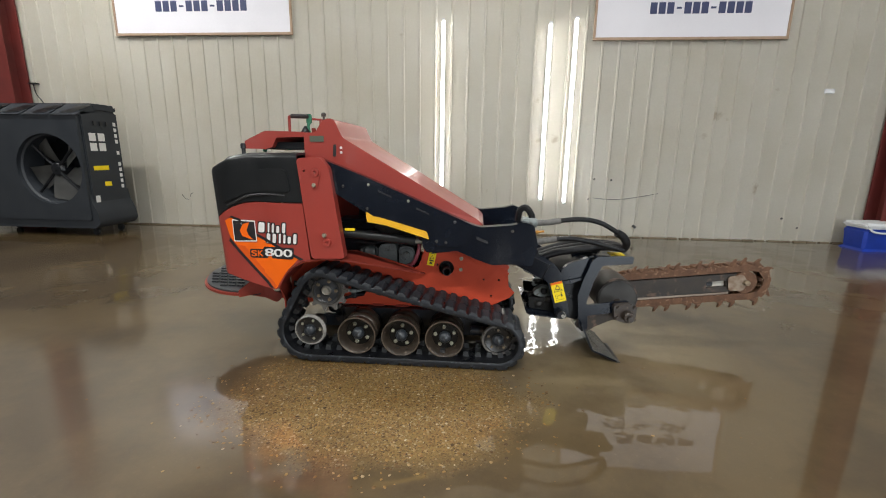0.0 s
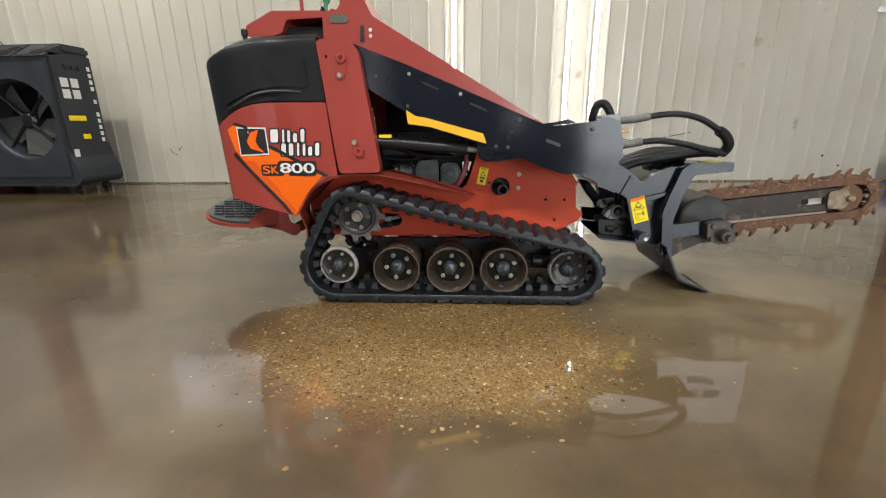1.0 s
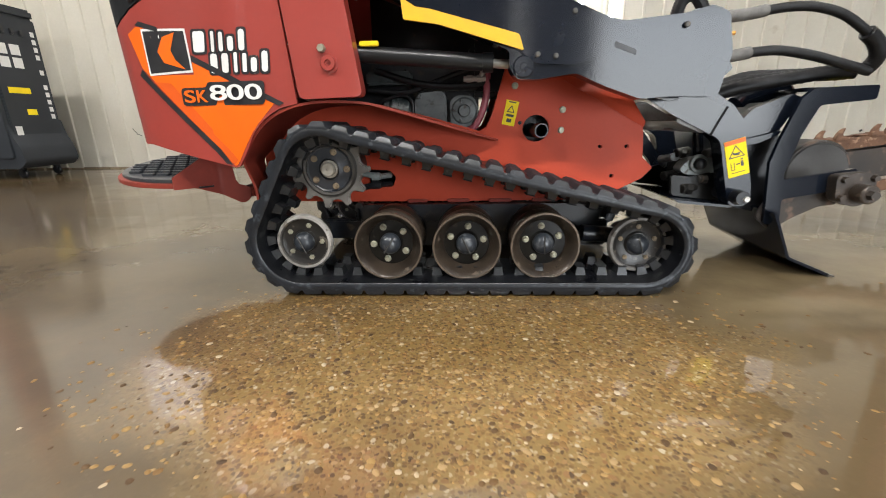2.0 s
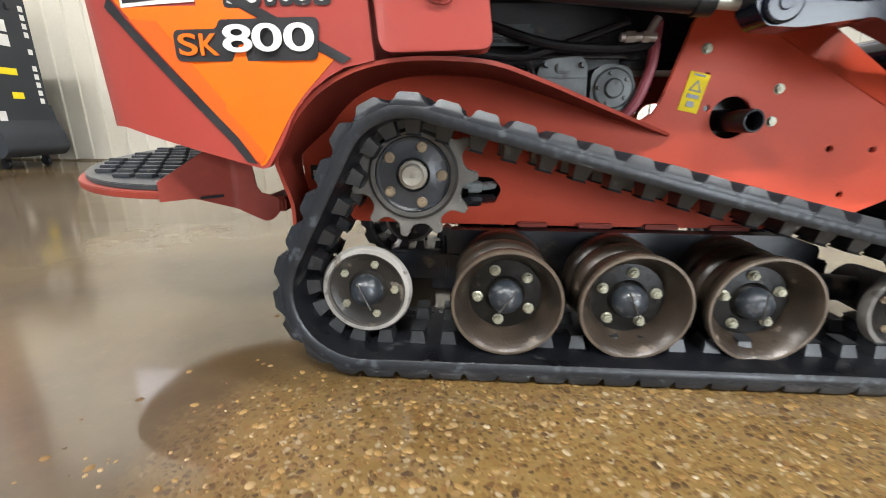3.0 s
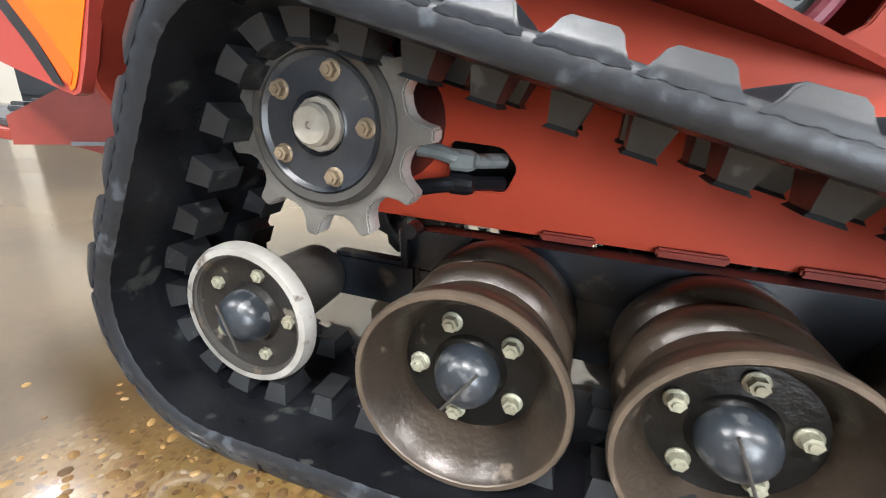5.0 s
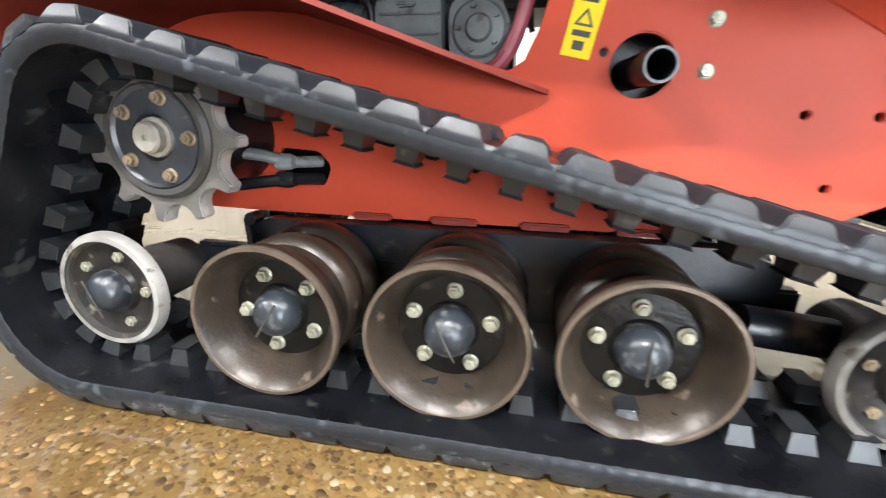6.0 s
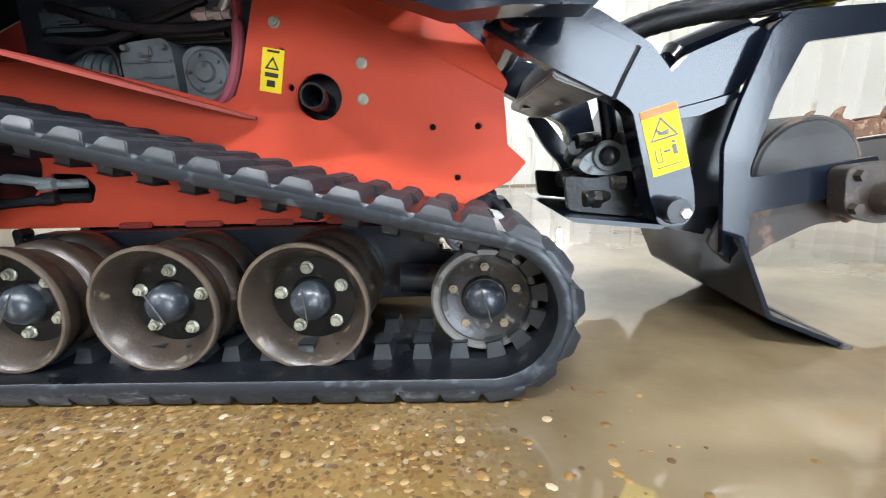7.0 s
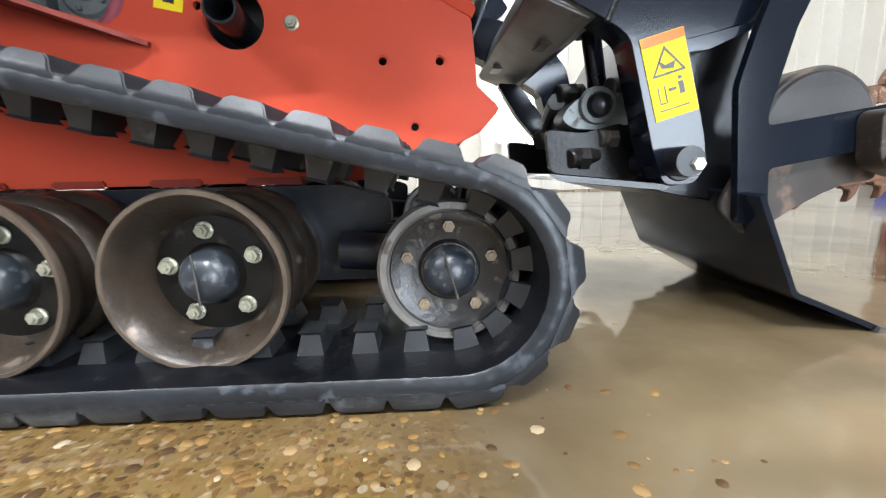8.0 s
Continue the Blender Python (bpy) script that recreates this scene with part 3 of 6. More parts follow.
def lit_edge(me):
    """The outer flanks take a lighter, scuffed rubber, its lightness being painted-in daylight."""
    me.materials.append(SIDEWALL)
    for f in me.polygons:
        if f.normal.y < -0.4 or f.normal.y > 0.75:
            f.material_index = 1
    return me


def belt_mesh():
    bm = bmesh.new()
    sect = [(0.004, 0.0), (0.0, 0.005), (0.0, 0.021), (0.004, 0.026), (TW - 0.004, 0.026), (TW, 0.021), (TW, 0.005), (TW - 0.004, 0.0), (TW - 0.06, -0.002), (TW / 2, -0.002), (0.06, -0.002)]
    rows = [[bm.verts.new((p.x + d.x * g, y + (0.0009 if i % 3 == 0 and y < 0.005 else 0.0), p.y + d.y * g)) for y, g in sect] for i, (p, d) in enumerate(belt_path(0, 0.007))]
    k = len(sect)
    for a, c in zip(rows, rows[1:] + rows[:1]):
        for i in range(k):
            bm.faces.new((a[i], a[(i + 1) % k], c[(i + 1) % k], c[i]))
    return lit_edge(mesh_of(bm, RUBBER, 40))


def tread_block(pressed=False):
    """An outer tread bar, tapered, in two stepped halves; local z points out of the belt. Under load it spreads."""
    half = [(0.0225, 0.015), (0.0268, 0.0115), (0.0290, 0.005), (0.0305, -0.0005), (0.0320, -0.003), (0.0327, -0.008)] if pressed else [(0.0145, 0.015), (0.0195, 0.0115), (0.0225, 0.005), (0.0265, -0.0005), (0.0315, -0.003), (0.0327, -0.008)]
    bm = plate([(-x, z) for x, z in half[::-1]] + half, 0.0, 0.118, 0.002)
    for v in bm.verts:
        if v.co.y < 0.01:
            v.co.y += 0.5 * max(0.0, v.co.z + 0.001)
    plate([(-0.015, -0.002), (-0.003, 0.013), (0.025, 0.013), (0.036, -0.002)], 0.126, TW - 0.002, 0.003, bm=bm)
    return lit_edge(mesh_of(bm, TREADS))


def drive_lug():
    bm = bmesh.new()
    lo = [(-0.0175, 0.060), (0.0175, 0.060), (0.0175, 0.118), (-0.0175, 0.118)]
    hi = [(-0.0108, 0.070), (0.0108, 0.070), (0.0108, 0.106), (-0.0108, 0.106)]
    a = [bm.verts.new((x, y, 0.002)) for x, y in lo]
    c = [bm.verts.new((x, y, -0.030)) for x, y in hi]
    for i in range(4):
        bm.faces.new((a[i], a[(i + 1) % 4], c[(i + 1) % 4], c[i]))
    bm.faces.new(a)
    bm.faces.new(c[::-1])
    soften(bm, 0.004, 2)
    return mesh_of(bm, LUGS)


def turned(p, d, y):
    u = Vector((d.x, 0, d.y))
    t = Vector((d.y, 0, -d.x))
    m = Matrix((t, (0, 1, 0), u)).transposed().to_4x4()
    m.translation = (p.x, y, p.y)
    return m


BELT, TREAD, TREAD_LOADED, LUG = belt_mesh(), tread_block(), tread_block(True), drive_lug()


def flange_bolt(r, h):
    bm = hexbolt(r, -h)
    lathe([(0, 0), (r * 1.35, 0), (r * 1.35, -0.002), (r * 1.1, -0.0035), (0, -0.0035)], 16, bm=bm)
    lathe([(0, -h * 1.25), (r * 0.5, -h * 1.25), (r * 0.55, -h * 0.95)], 10, bm=bm)
    return bm


BOLT, NUT = mesh_of(flange_bolt(0.0084, 0.011), ZINC), mesh_of(flange_bolt(0.008, 0.010), RUST)
roller_me = mesh_of(lathe([(0.072, 0.074), (0.074, 0.062), (0.078, 0.053), (0.087, 0.034), (0.098, 0.014), (0.1045, 0.009), (0.108, 0.012), (0.108, 0.026), (0.104, 0.044), (0.098, 0.052), (0.093, 0.058), (0.092, 0.082), (0.099, 0.088), (0.102, 0.094), (0.102, 0.114), (0.096, 0.120), (0.092, 0.126), (0.092, 0.146), (0.099, 0.152), (0.1035, 0.160), (0.1035, 0.192), (0.098, 0.203), (0.0, 0.204)], 48), ROLLER)
web_me = mesh_of(lathe([(0.0, 0.055), (0.034, 0.055), (0.040, 0.062), (0.0735, 0.064), (0.0735, 0.075), (0.0, 0.09)], 40), WEB)
lip_me = mesh_of(lathe([(0.1016, 0.0102), (0.1026, 0.0088), (0.1072, 0.0088), (0.1090, 0.0118), (0.1090, 0.017), (0.1074, 0.018)], 48), LIP)
hub_bm = lathe([(0.0, 0.019), (0.010, 0.0205), (0.020, 0.024), (0.028, 0.031), (0.033, 0.041), (0.034, 0.058)], 32)
hub_me = mesh_of(hub_bm, HUB)
idler_me = mesh_of(lathe([(0.060, 0.064), (0.072, 0.061), (0.076, 0.046), (0.086, 0.043), (0.0905, 0.049), (0.0905, 0.060), (0.082, 0.066), (0.05, 0.088), (0.045, 0.20), (0.0, 0.20)], 48), IRON)
rim_me = mesh_of(lathe([(0.0795, 0.0425), (0.0875, 0.0428), (0.0918, 0.050), (0.092, 0.060), (0.0895, 0.062)], 48), RIM)
front_rim_me = rim_me.copy()
front_rim_me.materials[0] = surface("dull_worn_rim", (0.20, 0.19, 0.175), 0.45, 0.15, (0.10, 0.092, 0.08), 20, 160, 0.3, 0.7, wear=(0.06, 0.05, 0.04), amount=0.6)
iweb_me = mesh_of(lathe([(0.0, 0.05), (0.036, 0.05), (0.04, 0.058), (0.068, 0.056), (0.078, 0.05), (0.0, 0.085)], 40), DUSTY)
wire_me = mesh_of(rod((-0.012, 0.017, 0.026), (0.014, 0.015, -0.030), 0.0016, 6), IRON)


def wheel(name, c, y, turn, body, web, extra=None, bolt=BOLT, label=""):
    at = Matrix.Translation((c[0], y, c[1]))
    w = put(name, body, loader, at, label)
    put("web", web, w, at, "greasy dark web plate")
    put("hub_cap", hub_me, w, at, "dark rubber hub cap")
    put("split_pin", wire_me, w, at @ Matrix.Rotation(turn * 2.1, 4, "Y"))
    for i in range(5):
        a = turn + i * 2 * math.pi / 5
        put("bolt", bolt, w, at @ Matrix.Translation((0.056 * math.cos(a), 0.062, 0.056 * math.sin(a))))
    if extra:
        put("rim", extra, w, at, "bare worn steel rim")
    return w


def sprocket_mesh():
    pts = []
    n = 11
    a0 = -0.02
    for i in range(n):
        a = a0 + i * 2 * math.pi / n
        s = 2 * math.pi / n
        for da, r in ((-0.052, 0.127), (0.052, 0.127), (0.070, 0.122), (0.092, 0.113), (0.130, 0.1055), (0.19, 0.1005), (s / 2, 0.099), (s - 0.19, 0.1005), (s - 0.130, 0.1055), (s - 0.092, 0.113), (s - 0.070, 0.122)):
            pts.append((r * math.cos(a + da), r * math.sin(a + da)))
    me = mesh_of(plate(pts, 0.066, 0.092, 0.002), surface("dusty_sprocket_iron", (0.17, 0.162, 0.148), 0.5, 0.25, (0.085, 0.078, 0.07), 16, 140, 0.3, 0.7))
    me.materials.append(surface("worn_bright_tooth", (0.70, 0.68, 0.64), 0.35, 0.25, (0.5, 0.47, 0.43), 30, 200, 0.2, 0.6))
    for f in me.polygons:
        if abs(f.normal.y) < 0.9 and math.hypot(f.center.x, f.center.z) > 0.094:
            f.material_index = 1
    return me


spr_me = sprocket_mesh()
sring_me = mesh_of(lathe([(0.070, 0.068), (0.074, 0.058), (0.082, 0.057), (0.088, 0.063), (0.089, 0.068)], 48), IRON)
sweb_me = mesh_of(lathe([(0.0, 0.066), (0.031, 0.066), (0.033, 0.058), (0.036, 0.060), (0.066, 0.062), (0.071, 0.058), (0.075, 0.068)], 40), SLATE)
snut_me = mesh_of(lathe([(0, 0.046), (0.0035, 0.046), (0.004, 0.043), (0.019, 0.043), (0.0225, 0.047), (0.0225, 0.058), (0.028, 0.059), (0.029, 0.064), (0, 0.064)], 12), surface("weathered_nut", (0.40, 0.38, 0.33), 0.5, 0.2, (0.26, 0.22, 0.17), 40))


def track_side(y, near):
    e = y - 0.03
    belt = put("track_belt", BELT, loader, Matrix.Translation((0, e, 0)), "black ribbed rubber track belt")
    path = belt_path(0.026, 0.004)
    lens = [0.0]
    for (p, _), (q, _) in zip(path, path[1:] + path[:1]):
        lens.append(lens[-1] + (q - p).length)
    count = round(lens[-1] / 0.0655)
    for i in range(count):
        s = (i + 0.35) / count * lens[-1]
        k = min(range(len(path)), key=lambda j: abs(lens[j] - s))
        p, d = path[k]
        put("tread_block", TREAD_LOADED if d.y < -0.97 else TREAD, belt, turned(p, d, e))
        put("drive_lug", LUG, belt, turned(p - d * 0.026, d, y - 0.022))
        put("drive_lug", LUG, belt, turned(p - d * 0.026, d, y + 0.090))
    for x, z, dy, turn in ((-0.239, 0.156, -0.004, 1.98), (0.008, 0.151, 0.004, 1.49), (0.254, 0.149, 0.012, 1.68)):
        wheel("road_roller", (x, z), y + dy, turn, roller_me, web_me, lip_me, BOLT, "brown worn steel road roller")
    wheel("rear_idler", REAR, y - 0.003, 0.0, idler_me, iweb_me, rim_me, BOLT, "cast iron idler wheel with bright rim")
    wheel("front_idler", FRONT, y + 0.011, 1.57, idler_me, iweb_me, front_rim_me, NUT, "grey worn cast iron idler wheel")
    at = Matrix.Translation((SPROCKET[0], y + 0.016, SPROCKET[1]))
    s = put("drive_sprocket", spr_me, loader, at, "dusty cast iron drive sprocket, teeth worn bright")
    put("ring", sring_me, s, at)
    put("web", sweb_me, s, at)
    put("axle_nut", snut_me, s, at, "rusty axle nut")
    for i in range(5):
        a = 0.0 + i * 2 * math.pi / 5
        put("bolt", NUT, s, at @ Matrix.Translation((0.056 * math.cos(a), 0.062, 0.056 * math.sin(a))))
    bm = rod((SPROCKET[0], y + 0.09, SPROCKET[1]), (SPROCKET[0], y + 0.25, SPROCKET[1]), 0.085, 28, cap=0.01)
    part("drive_motor", bm, DARK, loader)
    bm = plate(rounded([(-0.37, 0.195), (-0.385, 0.240), (-0.35, 0.252), (0.40, 0.252), (0.47, 0.228), (0.47, 0.19), (0.40, 0.185)], 0.012), y + 0.205, y + 0.243, 0.004)
    box(-0.40, 0.50, y + 0.209, y + 0.24, 0.10, 0.195, 0.005, bm)
    box(-0.50, -0.36, y + 0.20, y + 0.23, 0.13, 0.20, 0.006, bm)
    rod((0.40, y + 0.155, 0.16), (0.52, y + 0.155, 0.15), 0.028, 16, bm)
    part("track_frame", bm, RAIL, loader, "black greasy track frame beam")
    bm = rod((-0.375, y + 0.19, 0.255), (-0.372, y + 0.19, 0.20), 0.008, 10)
    rod((-0.365, y + 0.18, 0.255), (-0.365, y + 0.205, 0.255), 0.011, 10, bm)
    part("tension_bolt", bm, DARK, loader)


track_side(0.0, True)
track_side(2 * MID - 0.23, False)


# rear body shell: lower painted panel and upper moulded cover
def shell_plan():
    half = [(-0.478, 0.0), (-0.505, 0.0), (-0.53, 0.0), (-0.56, 0.0), (-0.59, 0.0), (-0.619, 0.002), (-0.635, 0.004), (-0.65, 0.006), (-0.667, 0.009), (-0.682, 0.011), (-0.695, 0.013), (-0.708, 0.014), (-0.75, 0.015), (-0.80, 0.016), (-0.84, 0.018), (-0.88, 0.022), (-0.92, 0.029), (-0.964, 0.042), (-0.99, 0.052), (-1.012, 0.078), (-1.030, 0.108), (-1.043, 0.14), (-1.053, 0.18), (-1.061, 0.23), (-1.067, 0.29), (-1.071, 0.36)]
    return half + [(-1.073, MID)] + [(x, 2 * MID - y) for x, y in half[::-1]]


def at_x(table, x):
    xs = [a for a, _ in table]
    return float(np.interp(-x, [-a for a in xs], [b for _, b in table]))


Z_BOTTOM = [(-0.478, 0.587), (-0.53, 0.576), (-0.56, 0.561), (-0.59, 0.541), (-0.619, 0.514), (-0.635, 0.493), (-0.65, 0.469), (-0.667, 0.445), (-0.682, 0.426), (-0.695, 0.411), (-0.708, 0.407), (-0.964, 0.478), (-1.112, 0.490)]
Z_SEAM = [(-0.478, 0.890), (-0.74, 0.893), (-0.82, 0.885), (-0.90, 0.858), (-0.96, 0.825), (-1.02, 0.785), (-1.07, 0.755), (-1.112, 0.745)]
Z_TOP = [(-0.478, 1.126), (-0.76, 1.122), (-0.88, 1.102), (-0.98, 1.064), (-1.04, 1.028), (-1.073, 1.0)]


def lean(x, z):
    return x - float(np.interp(-x, (0.7, 1.08), (0.088, 0.05))) * (z - 0.587)


def side_y(x):
    half = shell_plan()[:28]
    return float(np.interp(-x, [-a for a, _ in half], [b for _, b in half]))


def shell_mesh(low, high, rows, mat, top=False):
    bm = bmesh.new()
    plan = shell_plan()
    grid = []
    for j in range(rows + 1):
        grid.append([bm.verts.new((lean(x, at_x(low, x) + (at_x(high, x) - at_x(low, x)) * j / rows), y, at_x(low, x) + (at_x(high, x) - at_x(low, x)) * j / rows)) for x, y in plan])
    if top:
        for inset, rise in ((0.004, 0.012), (0.014, 0.022), (0.034, 0.028)):
            grid.append([bm.verts.new((lean(x, at_x(high, x)) + inset * (1 if x < -0.9 else 0), y + (inset if y < MID else -inset) * (1 if abs(y - MID) > 0.2 else 0), at_x(high, x) + rise)) for x, y in plan])
    for a, c in zip(grid, grid[1:]):
        for i in range(len(plan) - 1):
            bm.faces.new((a[i], a[i + 1], c[i + 1], c[i]))
    if top:
        last = grid[-1]
        n = len(last)
        for i in range(n // 2 - 1):
            bm.faces.new((last[i], last[i + 1], last[n - 2 - i], last[n - 1 - i]))
    bmesh.ops.recalc_face_normals(bm, faces=bm.faces[:])
    bmesh.ops.solidify(bm, geom=bm.faces[:], thickness=0.012)
    return mesh_of(bm, mat, 40)


Z_SEAM_UP = [(x, z + 0.005) for x, z in Z_SEAM]
panel = put("side_panel", shell_mesh(Z_BOTTOM, Z_SEAM, 8, RED), loader, None, "glossy red wraparound rear panel with orange decals")
cover = put("rear_cover", shell_mesh(Z_SEAM_UP, Z_TOP, 8, PLASTIC, True), loader, None, "black moulded plastic rear cover")


def on_shell(lift):
    return lambda x, z: side_y(x + 0.088 * (z - 0.587)) - lift


def skin(name, pts, mat, parent, lift, label="", holes=()):
    """A thin sticker that follows the panel."""
    bm = bmesh.new()
    for loop in (pts, *holes):
        dense = []
        for i in range(len(loop)):
            a, c = Vector(loop[i - 1]), Vector(loop[i])
            k = max(1, int((c - a).length / 0.025))
            dense += [a.lerp(c, (j + 1) / k) for j in range(k)]
        vs = [bm.verts.new((q.x, 0, q.y)) for q in dense]
        for i in range(len(vs)):
            bm.edges.new((vs[i - 1], vs[i]))
    bmesh.ops.triangle_fill(bm, use_beauty=True, edges=bm.edges[:])
    f = on_shell(lift)
    for v in bm.verts:
        v.co.y = f(v.co.x, v.co.z)
    bmesh.ops.recalc_face_normals(bm, faces=bm.faces[:])
    bmesh.ops.solidify(bm, geom=bm.faces[:], thickness=0.0006)
    return part(name, bm, mat, parent, label)


skin("decal", [(-0.962, 0.785), (-0.93, 0.802), (-0.905, 0.80), (-0.905, 0.672), (-0.775, 0.672), (-0.775, 0.705), (-0.545, 0.588), (-0.57, 0.563), (-0.60, 0.534), (-0.622, 0.508), (-0.644, 0.476), (-0.663, 0.448), (-0.674, 0.430), (-0.686, 0.415), (-0.694, 0.412), (-0.703, 0.430), (-0.73, 0.470), (-0.90, 0.655), (-0.935, 0.695)], ORANGE, panel, 0.0012, "bright orange swoosh sticker, ragged at the rear")
skin("decal_band", [(-0.902, 0.655), (-0.725, 0.455), (-0.702, 0.422), (-0.692, 0.417), (-0.682, 0.430), (-0.712, 0.478), (-0.850, 0.650)], ORANGE2, panel, 0.0024)
skin("stripe", [(-0.935, 0.690), (-0.905, 0.652), (-0.73, 0.462), (-0.701, 0.416), (-0.718, 0.419), (-0.745, 0.455), (-0.925, 0.652), (-0.948, 0.675)], INK, panel, 0.0032)
skin("stripe", [(-0.775, 0.724), (-0.60, 0.634), (-0.515, 0.590), (-0.53, 0.582), (-0.60, 0.617), (-0.775, 0.707)], INK, panel, 0.0032)
skin("stripe", [(-0.930, 0.806), (-0.86, 0.785), (-0.86, 0.798), (-0.915, 0.815)], INK, panel, 0.0032)
skin("badge", [(-0.912, 0.672), (-0.776, 0.678), (-0.780, 0.792), (-0.914, 0.795)], WHITE, panel, 0.0020)
skin("badge_field", [(-0.907, 0.678), (-0.781, 0.684), (-0.785, 0.786), (-0.909, 0.789)], INK, panel, 0.0026)
skin("badge_shape", [(-0.812, 0.783), (-0.850, 0.772), (-0.872, 0.735), (-0.858, 0.705), (-0.795, 0.686), (-0.822, 0.712), (-0.832, 0.738)], ORANGE, panel, 0.0032)
# two lines of plain white strokes with a dark edge stand for the maker's name
STROKES = (((0.0, 0.21, 1.0), (0.33, 0.39, 0.98), (0.48, 0.56, 0.92), (0.65, 0.76, 0.70), (0.86, 0.97, 1.0)), ((0.0, 0.12, 0.95), (0.20, 0.32, 0.95), (0.42, 0.48, 0.98), (0.57, 0.64, 0.92), (0.71, 0.81, 0.70), (0.89, 0.99, 1.0)))
for (x0, x1, z0, tall), strokes in zip(((-0.764, -0.604, 0.730, 0.054), (-0.722, -0.548, 0.674, 0.054)), STROKES):
    for u, v, h in strokes:
        a, c, t = x0 + (x1 - x0) * u, x0 + (x1 - x0) * v, z0 + tall * h
        tilt = 0.10 * tall * h
        for grow, mat, lift in ((0.006, INK, 0.0022), (0.0, WHITE, 0.0030)):
            skin("word_shadow" if grow else "word_bar", rounded([(a - grow, z0 - grow), (c + grow, z0 - grow), (c + tilt + grow, t + grow), (a + tilt - grow, t + grow)], 0.008, 2), mat, panel, lift)
face = Matrix.Rotation(radians(90), 4, "X")
skin("word_shadow", rounded([(-0.821, 0.587), (-0.570, 0.587), (-0.564, 0.651), (-0.738, 0.651), (-0.744, 0.637), (-0.821, 0.636)], 0.012), INK, panel, 0.0040)
for k, c in enumerate("800"):
    letters(c, 0.066, 0.050, WHITE, "numeral", panel, Matrix.Translation((-0.707 + 0.054 * k, min(side_y(-0.735 + 0.054 * k), side_y(-0.675 + 0.054 * k)) - 0.0056, 0.619)) @ face @ Matrix.Diagonal((1, 0.88, 1, 1)), label="white model numeral")
for k, c in enumerate("SK"):
    letters(c, 0.047, 0.032, ORANGE, "letter", panel, Matrix.Translation((-0.796 + 0.035 * k, side_y(-0.76) - 0.0058, 0.611)) @ face, label="orange model letter")

# raised field on the cover and its dark crease
bm = plate(rounded([(-0.565, 0.948), (-0.70, 0.955), (-0.80, 0.945), (-0.90, 0.905), (-0.955, 0.88), (-0.96, 0.99), (-0.92, 1.03), (-0.80, 1.065), (-0.58, 1.07)], 0.03), -0.008, 0.006, 0.006)
for v in bm.verts:
    v.co.y += side_y(v.co.x + 0.03)
part("raised_field", bm, PLASTIC, cover)
part("crease", hose([(-0.60, 0.002, 0.930), (-0.70, 0.003, 0.937), (-0.80, 0.006, 0.927), (-0.89, 0.016, 0.888), (-0.935, 0.028, 0.868)], 0.006, 8), INK, cover)
bm = rod((-1.055, 0.20, 1.02), (-1.075, 0.20, 1.055), 0.016, 10)
part("latch", bm, PLASTIC, loader)
bm = rod((-0.88, 0.14, 1.13), (-0.88, 0.14, 1.175), 0.010, 10)
rod((-0.88, 0.14, 1.17), (-0.88, 0.14, 1.20), 0.014, 10, bm, 0.004)
part("beacon_plug", bm, DARK, loader)


def tower(y0, y1):
    out = rounded([(-0.521, 1.125), (-0.40, 1.133), (-0.352, 1.083), (-0.284, 0.602), (-0.466, 0.597)], 0.022)
    p = part("lift_tower", plate(out, y0, y1, 0.003, [ring_pts(-0.482, 1.062, 0.006, 10)]), RED, loader, "red steel lift tower plate")
    return p


post = tower(-0.012, 0.045)
tower(2 * MID - 0.045, 2 * MID + 0.012)
for bx, bz, nx, nz in ((-0.420, 1.055, -0.430, 0.990), (-0.372, 0.690, -0.388, 0.728)):
    part("boss", plate(rounded([(bx - 0.024, bz + 0.018), (bx + 0.024, bz + 0.018), (bx + 0.022, bz - 0.02), (nx + 0.016, nz - 0.016) if nz < bz else (bx + 0.01, bz - 0.026), (nx - 0.016, nz - 0.016) if nz < bz else (bx - 0.02, bz - 0.02)], 0.014), -0.017, -0.0125, 0.002), RED, post)
    b = lathe([(0, -0.012), (0.008, -0.020), (0.009, -0.026), (0.019, -0.026), (0.021, -0.022), (0.021, -0.0125)], 24, at=(bx, 0, bz))
    part("boss_ring", b, RED, post)
    b = lathe([(0, -0.028), (0.010, -0.028), (0.012, -0.022), (0.012, -0.0125)], 6, at=(nx, 0, nz))
    part("bolt", b, ZINC, post)

# main frame side plates
slot = rounded([(-0.335, 0.312), (-0.255, 0.308), (-0.240, 0.342), (-0.262, 0.368), (-0.335, 0.372)], 0.01)


